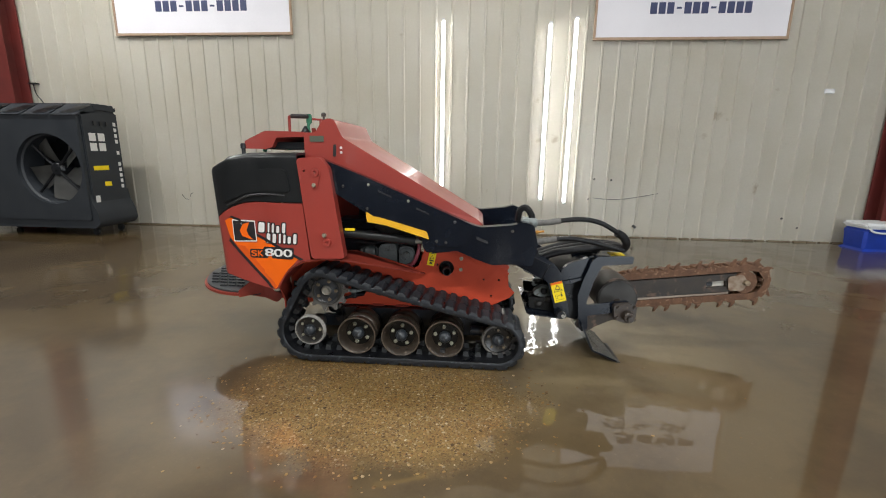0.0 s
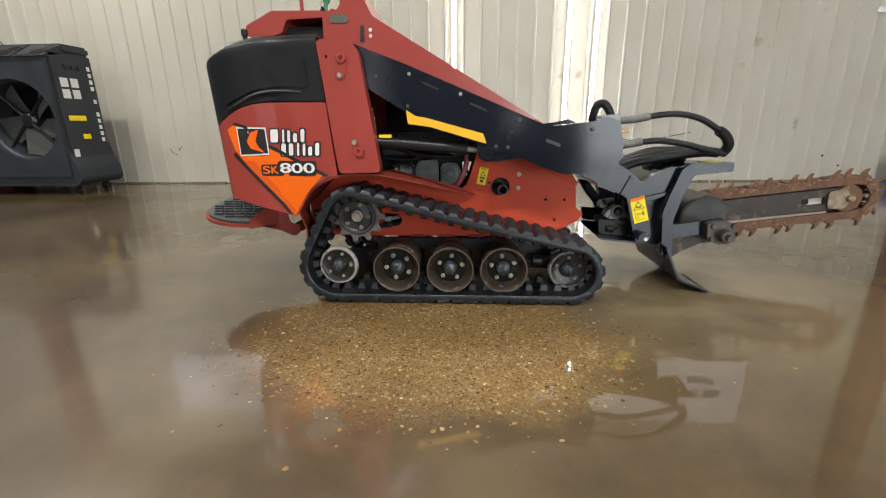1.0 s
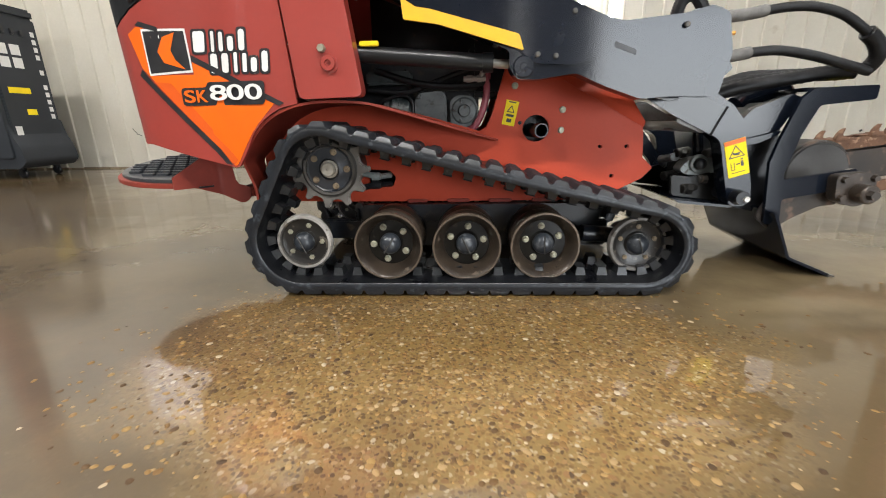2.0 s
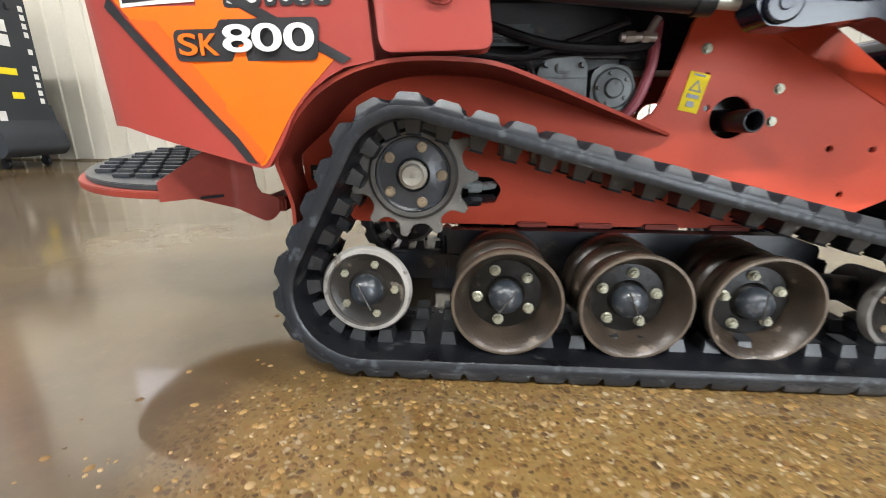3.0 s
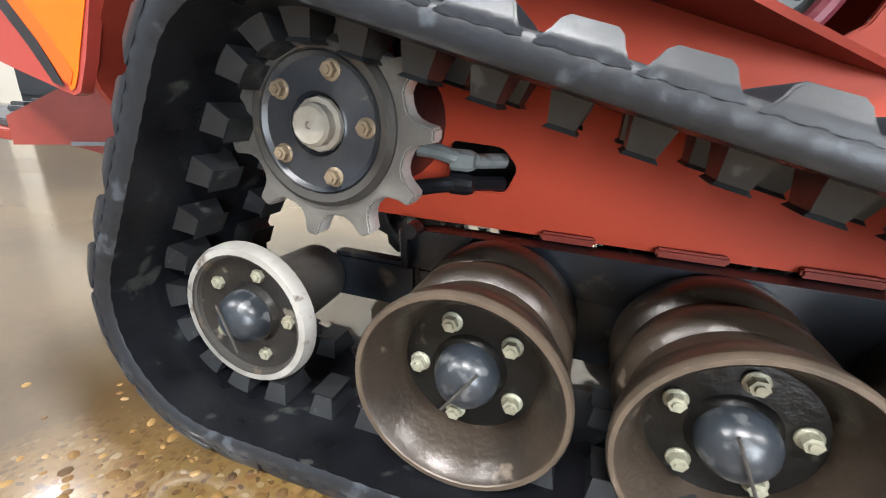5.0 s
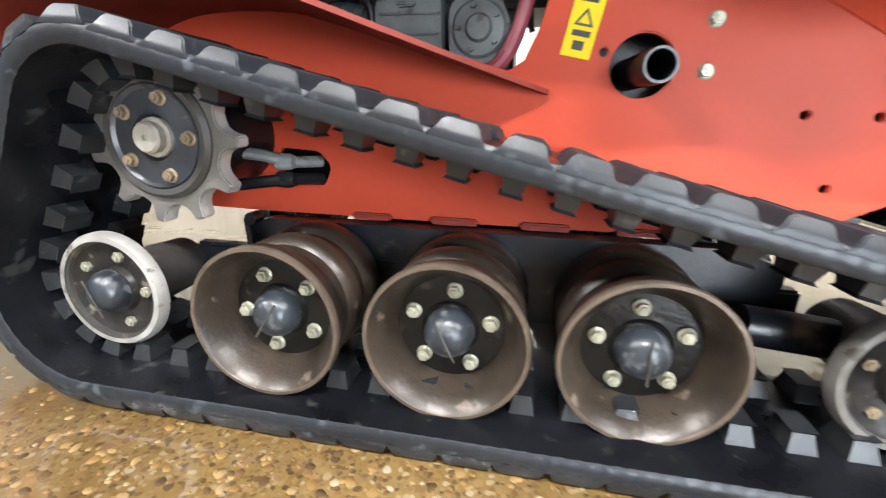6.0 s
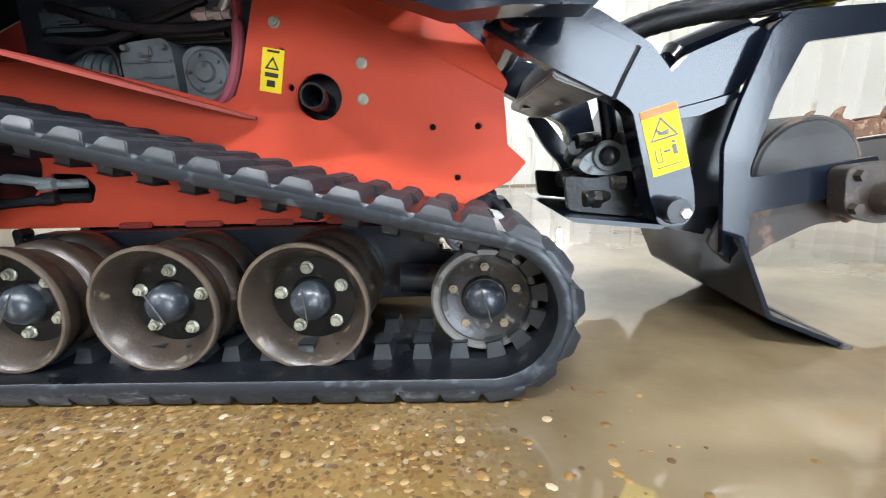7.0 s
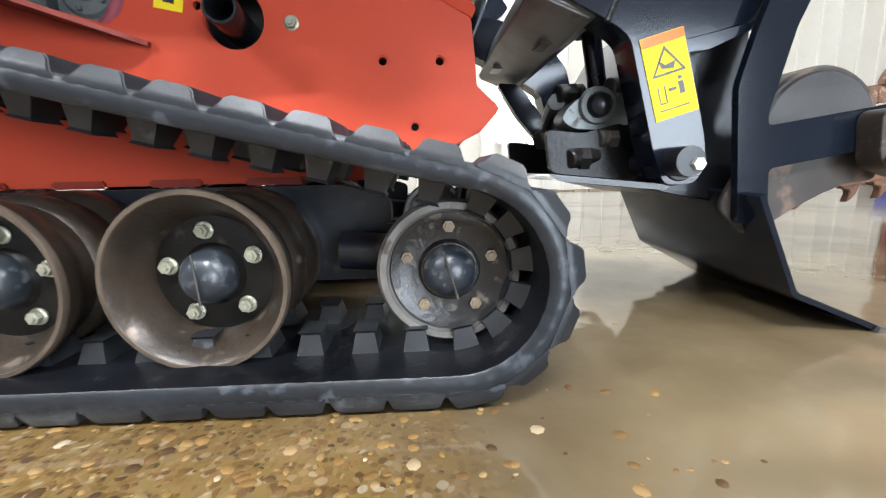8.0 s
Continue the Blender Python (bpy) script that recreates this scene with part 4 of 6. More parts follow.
def side_plate(y0, y1, crease):
    out = [(-0.40, 0.257), (-0.705, 0.262), (-0.705, 0.44), (-0.665, 0.47), (-0.57, 0.553), (-0.44, 0.595), (-0.28, 0.588), (-0.10, 0.542), (0.055, 0.497), (0.078, 0.512), (0.095, 0.55), (0.135, 0.69), (0.165, 0.735), (0.28, 0.735), (0.30, 0.668), (0.603, 0.500), (0.608, 0.45), (0.611, 0.402), (0.649, 0.367), (0.617, 0.331), (0.531, 0.288), (0.43, 0.258), (0.0, 0.256)]
    holes = [ring_pts(0.244, 0.503, 0.044, 24), slot] + [ring_pts(x, z, 0.0065, 10) for x, z in ((0.464, 0.440), (0.553, 0.439), (0.511, 0.340), (0.178, 0.588), (0.190, 0.522))]
    p = part("side_plate", plate(out, y0, y1, 0.002, holes), RED_SATIN, loader, "red steel frame side plate with bolt holes")
    up = [(0.28, 0.735), (0.30, 0.668), (0.603, 0.500), (0.612, 0.518), (0.566, 0.592), (0.46, 0.67), (0.36, 0.735)]
    part("gusset", plate(up, y0, y1, 0.002, fold=lambda x, z: crease * 0.30 * max(0, (z - 0.834 + 0.5545 * x))), RED_SATIN, loader)
    return p


near_plate = side_plate(0.244, 0.256, 1)
for x0, x1 in ((-0.20, -0.13), (-0.06, 0.02), (0.09, 0.17), (0.24, 0.33)):
    part("weld_tab", box(x0, x1, 0.232, 0.2435, 0.254, 0.266, 0.003), RED_SHADED, near_plate)
side_plate(2 * MID - 0.256, 2 * MID - 0.244, -1)
for x, z in ((0.331, 0.562), (0.329, 0.496), (0.170, 0.640)):
    put("bolt", BOLT, near_plate, Matrix.Translation((x, 0.245, z)) @ Matrix.Diagonal((1.0, 0.7, 1.0, 1)))
d = part("caution_decal", box(-0.0212, 0.0212, -0.0012, 0, -0.040, 0.040, 0.0), YELLOW, near_plate, "yellow caution sticker", Matrix.Translation((0.157, 0.2435, 0.554)) @ Matrix.Rotation(radians(11.5), 4, "Y"))
dm = PLACE[d]
part("print", plate([(-0.014, 0.002), (0.014, 0.002), (0.0, 0.026)], -0.002, -0.0013, 0, [[(-0.009, 0.005), (0.009, 0.005), (0.0, 0.020)]]), INK, d, "", dm)
for z0, z1, w in ((0.033, 0.037, 0.012), (-0.012, -0.004, 0.013), (-0.030, -0.018, 0.008)):
    part("print_bar", box(-w, w, -0.002, -0.0013, z0, z1), INK, d, "", dm)
bm = lathe([(0.018, 0.10), (0.018, 0.0), (0.0192, -0.002), (0.0225, -0.002), (0.0235, 0.0), (0.0235, 0.14)], 28)
part("exhaust_pipe", bm, DARK, loader, "open black steel exhaust pipe end", Matrix.Translation((0.252, 0.178, 0.497)) @ Matrix.Rotation(radians(7), 4, "Z"))
part("exhaust_box", box(0.15, 0.40, 0.31, 0.40, 0.42, 0.58, 0.02), DARK, loader)

# fender strip that runs along the arch into the side plate
path = [(-0.668, 0.262, 0.06), (-0.667, 0.33, 0.06), (-0.676, 0.385, 0.045), (-0.672, 0.428, 0.022), (-0.632, 0.492, 0.014), (-0.578, 0.545, 0.010), (-0.51, 0.578, 0.004), (-0.44, 0.592, 0.002), (-0.36, 0.594, 0.004), (-0.28, 0.588, 0.014), (-0.20, 0.567, 0.05), (-0.10, 0.536, 0.105), (0.0, 0.505, 0.162), (0.09, 0.478, 0.215), (0.118, 0.470, 0.236)]
bm = bmesh.new()
fine = smooth_line([(x, y, z) for x, z, y in path], 4)
a = [bm.verts.new(q) for q in fine]
c = [bm.verts.new((q.x - 0.038 * min(1, max(0, (0.48 - q.z) / 0.06)) * (q.x < -0.3), 0.243, q.z)) for q in fine]
for i in range(len(a) - 1):
    bm.faces.new((a[i], a[i + 1], c[i + 1], c[i]))
bmesh.ops.recalc_face_normals(bm, faces=bm.faces[:])
bmesh.ops.solidify(bm, geom=bm.faces[:], thickness=0.007)
fender = part("fender", bm, RED_SHADED, loader, "red steel fender strip over the track")
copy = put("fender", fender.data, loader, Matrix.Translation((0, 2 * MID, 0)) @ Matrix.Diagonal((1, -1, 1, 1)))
part("decal_plate", box(-0.688, -0.664, 0.2415, 0.2435, 0.358, 0.392), INK, loader, "small black and white sticker")
part("decal_print", box(-0.682, -0.671, 0.2400, 0.2410, 0.366, 0.380), WHITE, loader)

# belly, engine and hydraulics behind the side opening
# dark block added behind the bolt holes so they stay dark
part("front_crossmember", box(0.40, 0.585, 0.275, 2 * MID - 0.275, 0.30, 0.47, 0.01), DARK, loader)
part("engine_block", box(-0.46, 0.055, 0.37, 0.56, 0.30, 0.76, 0.02), DARK, loader, "dark greasy engine behind the opening")
# dark block and sheet added to close bright gaps above the engine
part("air_box", box(0.02, 0.36, 0.36, 0.56, 0.612, 0.80, 0.02), DARK, loader)
part("engine_shroud", plate([(-0.36, 0.66), (-0.36, 1.00), (-0.16, 0.93), (0.12, 0.80), (0.12, 0.66)], 0.565, 0.575, 0.002), DARK, loader, "black backing sheet added to keep the engine gap dark")
part("belly_pan", box(-0.58, 0.58, 0.262, 2 * MID - 0.262, 0.282, 0.298, 0.002), DARK, loader)
part("rear_bulkhead", box(-0.60, -0.585, 0.262, 2 * MID - 0.262, 0.30, 0.62, 0.002), RED_SHADED, loader)
bm = plate(rounded([(-0.165, 0.49), (-0.170, 0.60), (-0.155, 0.625), (-0.075, 0.632), (-0.060, 0.615), (-0.055, 0.49)], 0.014), 0.285, 0.38, 0.010)
for z in (0.525, 0.555, 0.585):
    box(-0.162, -0.062, 0.279, 0.287, z, z + 0.006, 0.002, bm)
box(-0.130, -0.100, 0.276, 0.29, 0.596, 0.616, 0.003, bm)
for x in (-0.152, -0.072):
    for z in (0.51, 0.613):
        lathe([(0, 0.272), (0.006, 0.272), (0.007, 0.288)], 6, at=(x, 0, z), bm=bm)
part("pump_casting", bm, CASTING, loader, "grey cast pump body")
bm = lathe([(0, 0.280), (0.018, 0.280), (0.022, 0.287), (0.040, 0.289), (0.045, 0.294), (0.048, 0.36)], 28, at=(0.002, 0, 0.565))
plate(rounded([(-0.045, 0.49), (-0.048, 0.60), (-0.02, 0.618), (0.035, 0.612), (0.055, 0.565), (0.045, 0.49)], 0.016), 0.294, 0.37, 0.008, bm=bm)
for k in range(5):
    a = 0.6 + k * 1.257
    lathe([(0, 0.283), (0.004, 0.283), (0.005, 0.291)], 6, at=(0.002 + 0.033 * math.cos(a), 0, 0.565 + 0.033 * math.sin(a)), bm=bm)
part("pump_cover", bm, CASTING, loader, "grey cast round pump cover")
bm = rod((-0.185, 0.33, 0.555), (-0.265, 0.33, 0.565), 0.055, 28, cap=0.012)
rod((-0.255, 0.33, 0.564), (-0.285, 0.33, 0.567), 0.042, 28, bm, 0.006)
for k in range(4):
    lathe([(0, 0), (0.057, 0), (0.0575, 0.005), (0, 0.005)], 28, "x", (-0.195 - 0.018 * k, 0.33, 0.5565 + 0.002 * k), bm)
part("flywheel_housing", bm, TEAL, loader, "dark green-black engine housing")
bm = box(-0.34, -0.18, 0.30, 0.36, 0.655, 0.70, 0.008)
box(-0.29, -0.24, 0.285, 0.30, 0.665, 0.69, 0.004, bm)
part("valve_block", bm, TEAL, loader)
bm = box(-0.16, 0.05, 0.345, 0.369, 0.635, 0.66, 0.005)
rod((-0.14, 0.335, 0.648), (0.03, 0.335, 0.648), 0.008, 10, bm)
part("bracket_rail", bm, IRON, loader)
part("wire_loom", hose([(-0.20, 0.31, 0.64), (-0.12, 0.30, 0.652), (-0.05, 0.30, 0.645), (0.02, 0.30, 0.655), (0.07, 0.30, 0.63), (0.085, 0.30, 0.56)], 0.005, 8), HOSE, loader)
part("wire_loom", hose([(-0.29, 0.30, 0.60), (-0.22, 0.292, 0.62), (-0.18, 0.29, 0.60), (-0.178, 0.29, 0.53)], 0.006, 8), HOSE, loader)
part("return_hose", hose([(0.08, 0.29, 0.70), (0.075, 0.285, 0.60), (0.04, 0.285, 0.515), (-0.03, 0.29, 0.49), (-0.12, 0.30, 0.50)], 0.012, 10), PINK, loader)
part("feed_hose", hose([(-0.30, 0.29, 0.70), (-0.15, 0.28, 0.655), (0.0, 0.28, 0.645), (0.09, 0.29, 0.66)], 0.011, 10), HOSE, loader)
part("feed_hose", hose([(-0.33, 0.30, 0.64), (-0.2, 0.29, 0.63), (-0.1, 0.29, 0.66), (0.02, 0.29, 0.70)], 0.009, 10), HOSE, loader)
bm = rod((0.0, 0.275, 0.667), (0.075, 0.275, 0.667), 0.009, 12)
rod((0.055, 0.275, 0.667), (0.075, 0.275, 0.705), 0.009, 12, bm)
lathe([(0, 0), (0.013, 0), (0.013, 0.02), (0, 0.02)], 6, "x", (0.01, 0.275, 0.667), bm)
lathe([(0, 0), (0.013, 0), (0.013, 0.015), (0, 0.015)], 6, "x", (0.045, 0.275, 0.667), bm)
part("fitting", bm, BRIGHT, loader, "bright steel hose elbow")
for z, dz in ((0.352, 0.018), (0.322, -0.004)):
    f = hose([(-0.36, 0.15, z + dz), (-0.335, 0.185, z + dz * 0.6), (-0.30, 0.21, z), (-0.26, 0.25, z - 0.002)], 0.010, 10)
    lathe([(0, 0), (0.014, 0), (0.014, 0.022), (0.011, 0.03), (0, 0.03)], 10, "x", (-0.318, 0.205, z), f)
    part("motor_hose", f, GREY if dz > 0 else DARK, loader)

# hood, console and controls
bm = plate(rounded([(-0.53, 1.10), (-0.53, 1.258), (-0.465, 1.262), (-0.43, 1.318), (-0.395, 1.335), (-0.362, 1.330), (-0.318, 1.236), (0.42, 0.800), (0.455, 0.765), (0.455, 0.68), (-0.30, 0.98), (-0.37, 1.06)], 0.012), 0.13, 2 * MID - 0.13, 0.006)
for v in bm.verts:
    if v.co.x > -0.3 and v.co.z > 1.22 - 0.61 * (v.co.x + 0.3) - 0.02:
        v.co.y += 0.07 if v.co.y < MID else -0.07
hood = part("hood", bm, RED, loader, "glossy red sloping engine hood")
part("slot", plate(rounded([(-0.372, 1.135), (-0.355, 1.135), (-0.352, 1.20), (-0.368, 1.20)], 0.008), 0.126, 0.1292), INK, hood)
part("data_plate", box(-0.497, -0.420, 0.126, 0.1292, 1.212, 1.243), surface("grey_green_plate", (0.09, 0.11, 0.08), 0.4), hood)
for z in (1.158, 1.182):
    part("keyhole", lathe([(0, 0.124), (0.006, 0.124), (0.0075, 0.1292)], 14, at=(-0.327, 0, z)), WHITE, hood)
bm = plate(rounded([(-0.872, 1.172), (-0.870, 1.213), (-0.752, 1.268), (-0.53, 1.264), (-0.53, 1.238), (-0.69, 1.232), (-0.715, 1.18), (-0.76, 1.170)], 0.008), 0.14, 2 * MID - 0.14, 0.004)
part("console", bm, RED, loader, "red control console")
part("console_floor", box(-0.80, -0.53, 0.18, 2 * MID - 0.18, 1.172, 1.21, 0.004), DARK, loader)
bm = hose([(-0.645, 0.22, 1.25), (-0.645, 0.22, 1.33), (-0.642, 0.22, 1.348), (-0.625, 0.22, 1.352), (-0.58, 0.22, 1.352)], 0.008, 10)
part("grab_bar", bm, RED, loader)
part("grip", rod((-0.635, 0.22, 1.352), (-0.535, 0.22, 1.350), 0.012, 14, cap=0.004), INK, loader, "black rubber grip")
bm = hose([(-0.54, 0.24, 1.262), (-0.545, 0.24, 1.30), (-0.53, 0.24, 1.345)], 0.009, 8)
box(-0.553, -0.525, 0.228, 0.252, 1.31, 1.365, 0.006, bm)
part("lever", bm, GREEN, loader, "green lever")
part("lever_boot", lathe([(0.03, 1.25), (0.026, 1.27), (0.018, 1.285), (0.008, 1.30)], 16, "z", (-0.56, 0.24, 0)), DARK, loader)
bm = hose([(-0.52, 0.24, 1.338), (-0.48, 0.24, 1.335), (-0.44, 0.24, 1.33), (-0.38, 0.24, 1.325)], 0.006, 8)
rod((-0.475, 0.24, 1.335), (-0.475, 0.24, 1.25), 0.006, 8, bm)
part("grab_bar", bm, RED, loader)
bm = rod((-0.452, 0.24, 1.27), (-0.455, 0.24, 1.36), 0.006, 8)
lathe([(0, 1.35), (0.012, 1.352), (0.014, 1.362), (0.010, 1.372), (0, 1.374)], 12, "z", (-0.455, 0.24, 0), bm)
part("lever", bm, IRON, loader)
part("plug", rod((-0.515, 0.24, 1.262), (-0.515, 0.24, 1.29), 0.012, 12, cap=0.003), RED_SHADED, loader)
part("cable", hose([(-0.79, 0.2, 1.16), (-0.765, 0.19, 1.20), (-0.72, 0.2, 1.205), (-0.66, 0.22, 1.18), (-0.60, 0.22, 1.2)], 0.012, 8), GREEN, loader)

# lift arms
ARM = [(-0.415, 1.128), (-0.16, 1.030), (0.40, 0.793), (0.44, 0.785), (0.60, 0.800), (0.665, 0.818), (0.712, 0.80), (0.735, 0.700), (0.712, 0.585), (0.60, 0.590), (0.50, 0.583), (0.40, 0.618), (0.315, 0.655), (0.205, 0.640), (0.150, 0.642), (0.128, 0.672), (0.128, 0.717), (-0.165, 0.842), (-0.345, 0.952)]


def arm(y0, y1, near):
    a = part("lift_arm", plate(rounded(ARM, 0.012), y0, y1, 0.004), BLACK, loader, "black painted steel lift arm")
    if near:
        dbl = [(-0.190, 1.036), (-0.15, 1.020), (0.36, 0.802), (0.40, 0.775), (0.36, 0.69), (0.30, 0.676), (0.20, 0.682), (0.155, 0.715), (-0.10, 0.822), (-0.17, 0.850), (-0.186, 0.90)]
        part("doubler", plate(rounded(dbl, 0.015), y0 - 0.007, y0 - 0.0005, 0.002), BLACK, a)
        for x, z in ((-0.07, 0.948), (0.13, 0.862)):
            part("slot", plate(rounded([(x - 0.035, z + 0.020), (x + 0.035, z - 0.010), (x + 0.035, z - 0.018), (x - 0.035, z + 0.012)], 0.003), y0 - 0.0085, y0 - 0.0072), INK, a)
        part("slot", plate(rounded([(0.415, 0.735), (0.475, 0.712), (0.475, 0.698), (0.415, 0.720)], 0.004), y0 - 0.0015, y0 - 0.0004), INK, a)
        bm = lathe([(0, y0 - 0.012), (0.010, y0 - 0.012), (0.012, y0 - 0.009), (0.026, y0 - 0.009), (0.030, y0 - 0.006), (0.030, y0 - 0.0005)], 28, at=(0.168, 0, 0.674))
        part("pivot_boss", bm, BLACK, a)
        for x, z in ((-0.155, 0.995), (0.055, 0.915), (0.30, 0.81), (-0.165, 0.87), (0.255, 0.70), (0.205, 0.705), (-0.29, 0.985), (0.60, 0.77)):
            part("rivet", lathe([(0, y0 - 0.013), (0.006, y0 - 0.012), (0.008, y0 - 0.007)], 12, at=(x, 0, z)), ZINC if x in (0.055, -0.155) else IRON, a)
        part("marking", plate(rounded([(-0.172, 0.856), (-0.165, 0.800), (-0.07, 0.786), (0.166, 0.715), (0.152, 0.757), (-0.095, 0.825), (-0.13, 0.83)], 0.006), y0 - 0.014, y0 - 0.0075, 0.001), YARM, loader, "yellow steel safety bar")
    leg = [(0.557, 0.604), (0.68, 0.64), (0.755, 0.625), (0.852, 0.565), (0.892, 0.518), (0.950, 0.312), (0.956, 0.268), (0.940, 0.242), (0.892, 0.242), (0.872, 0.292), (0.828, 0.453), (0.807, 0.470)]
    o = 0.152 if near else -0.152
    g = part("arm_leg", plate(rounded(leg, 0.012), y0 + o, y1 + o, 0.004), BLACK, loader, "black bent lower arm leg")
    part("knee", plate(rounded([(0.57, 0.70), (0.62, 0.74), (0.70, 0.72), (0.745, 0.66), (0.72, 0.635), (0.61, 0.635)], 0.01), min(y0, y0 + o) + 0.004, max(y1, y1 + o) - 0.004, 0.003), BLACK, loader)
    return g


leg = arm(0.032, 0.092, True)
part("beam_face", plate(rounded([(0.556, 0.600), (0.69, 0.622), (0.825, 0.560), (0.788, 0.477), (0.677, 0.532), (0.60, 0.575)], 0.006), 0.178, 0.1835, 0.002), BLACK, leg)
part("weld_bead", hose([(0.829, 0.180, 0.560), (0.808, 0.180, 0.516), (0.790, 0.180, 0.474)], 0.005, 8), DARK, leg)
arm(2 * MID - 0.092, 2 * MID - 0.032, False)
d = part("caution_decal", box(-0.033, 0.033, -0.0012, 0, -0.060, 0.060), YELLOW, leg, "yellow caution sticker with orange band", Matrix.Translation((0.888, 0.1835, 0.401)) @ Matrix.Rotation(radians(-16.5), 4, "Y"))
dm = PLACE[d]
part("band", box(-0.0325, 0.0325, -0.0018, -0.0013, 0.046, 0.0595), ORANGE, d, "", dm)
part("print", plate([(-0.026, 0.002), (0.026, 0.002), (0.0, 0.043)], -0.002, -0.0013, 0, [[(-0.021, 0.005), (0.021, 0.005), (0.0, 0.037)]]), INK, d, "", dm)
part("print", plate([(-0.010, 0.012), (0.008, 0.008), (0.012, 0.018), (-0.004, 0.016), (-0.012, 0.024)], -0.002, -0.0013), INK, d, "", dm)
for x0, x1, z0, z1 in ((-0.006, 0.006, -0.022, -0.018), (0.010, 0.018, -0.030, -0.012), (0.011, 0.017, -0.009, -0.004), (-0.022, -0.020, -0.036, -0.012), (-0.012, -0.010, -0.036, -0.012), (-0.022, -0.010, -0.038, -0.036), (-0.024, 0.022, -0.048, -0.046)):
    part("print_bar", box(x0, x1, -0.002, -0.0013, z0, z1), INK, d, "", dm)
bm = lathe([(0, 0.062), (0.012, 0.062), (0.014, 0.066), (0.014, 0.080), (0.024, 0.081), (0.026, 0.085), (0.026, 0.098), (0.033, 0.099), (0.034, 0.104), (0.034, 0.130)], 28, at=(0.915, 0.098, 0.272))
part("pivot_pin", bm, DARK, loader, "greasy pivot pin")
part("pin_nut", lathe([(0, 0.036), (0.009, 0.036), (0.011, 0.042), (0.011, 0.050), (0.018, 0.051), (0.021, 0.054), (0.021, 0.066)], 6, at=(0.915, 0.098, 0.272)), BRIGHT, loader)
bm = rod((-0.34, 0.085, 0.728), (0.085, 0.085, 0.692), 0.024, 20, cap=0.003)
lathe([(0.0, 0), (0.028, 0), (0.028, 0.03), (0, 0.03)], 20, "x", (0.055, 0.085, 0.694), bm)
part("lift_cylinder", bm, PLASTIC, loader, "black hydraulic lift cylinder")
part("cylinder_rod", rod((0.08, 0.085, 0.692), (0.16, 0.085, 0.685), 0.013, 16), BRIGHT, loader)
part("marking", box(-0.30, -0.245, 0.058, 0.072, 0.742, 0.756, 0.002), YELLOW, loader)

# quick hitch between the arms
bm = rod((0.905, 0.14, 0.276), (0.905, 0.78, 0.276), 0.022, 16)
part("cross_shaft", bm, DARK, loader)
part("hitch_tray", plate([(0.715, 0.262), (0.735, 0.250), (0.905, 0.232), (0.915, 0.240), (0.74, 0.259)], 0.20, 0.72, 0.002), BLACK, loader, "thin black bottom sheet of the hitch")
for y in (0.285, 0.62):
    bm = plate(rounded([(0.735, 0.335), (0.745, 0.262), (0.90, 0.244), (0.915, 0.30), (0.868, 0.345), (0.80, 0.328)], 0.012), y, y + 0.018, 0.002)
    part("hitch_plate", bm, WEB, loader)
bm = plate(rounded([(0.715, 0.485), (0.772, 0.480), (0.812, 0.43), (0.868, 0.355), (0.895, 0.305), (0.878, 0.272), (0.842, 0.276), (0.818, 0.345), (0.770, 0.40)], 0.014), 0.672, 0.702, 0.004)
lathe([(0, 0.640), (0.026, 0.640), (0.034, 0.646), (0.036, 0.655), (0.036, 0.672)], 24, at=(0.862, 0, 0.302), bm=bm)
part("tilt_link", bm, BLACK, loader, "black tilt link with a round pivot")
part("hitch_back", plate(rounded([(0.86, 0.250), (0.925, 0.240), (0.925, 0.372), (0.875, 0.368)], 0.012), 0.36, 0.63, 0.004), WEB, loader, "greasy black hitch box")
bm = plate(rounded([(0.762, 0.352), (0.775, 0.374), (0.805, 0.394), (0.85, 0.397), (0.905, 0.386), (0.905, 0.346), (0.83, 0.334), (0.785, 0.336)], 0.012), 0.288, 0.345, 0.010)
lathe([(0.022, 0.276), (0.030, 0.278), (0.032, 0.290)], 24, at=(0.823, 0, 0.374), bm=bm)
part("lock_housing", bm, GREY, loader, "pale grey lock casting")
part("lock_hose", hose([(0.775, 0.36, 0.392), (0.80, 0.50, 0.372), (0.835, 0.60, 0.362), (0.868, 0.64, 0.325)], 0.016, 10), GREY, loader)
bm = rod((0.818, 0.34, 0.56), (0.846, 0.34, 0.40), 0.017, 14)
rod((0.806, 0.34, 0.60), (0.822, 0.34, 0.50), 0.025, 14, bm)
part("tilt_cylinder", bm, BLACK, loader)
bm = lathe([(0, 0.258), (0.010, 0.259), (0.018, 0.264), (0.021, 0.272), (0.021, 0.30), (0, 0.30)], 24, at=(0.823, 0, 0.374))
part("lock_rod", bm, DARK, loader, "greasy black locking rod")
bm = plate([(0.682, 0.522), (0.690, 0.513), (0.770, 0.481), (0.798, 0.492), (0.800, 0.565), (0.705, 0.585)], 0.188, 2 * MID - 0.135, 0.003)
for x, z, y in ((0.705, 0.506, 0.62), (0.745, 0.490, 0.36)):
    box(x - 0.012, x + 0.012, y - 0.03, y + 0.03, z - 0.004, z + 0.004, 0.002, bm)
# pale grey carries the floor's light on the beam's underside
part("cross_beam", bm, surface("grey_beam_floor_reflection", (0.17, 0.165, 0.155), 0.30, 0.05, (0.11, 0.105, 0.095), 12, 120, 0.3, 0.8, wear=(0.05, 0.045, 0.04), amount=0.64), loader, "grey cross beam between the arms, floor's reflection in its colour")
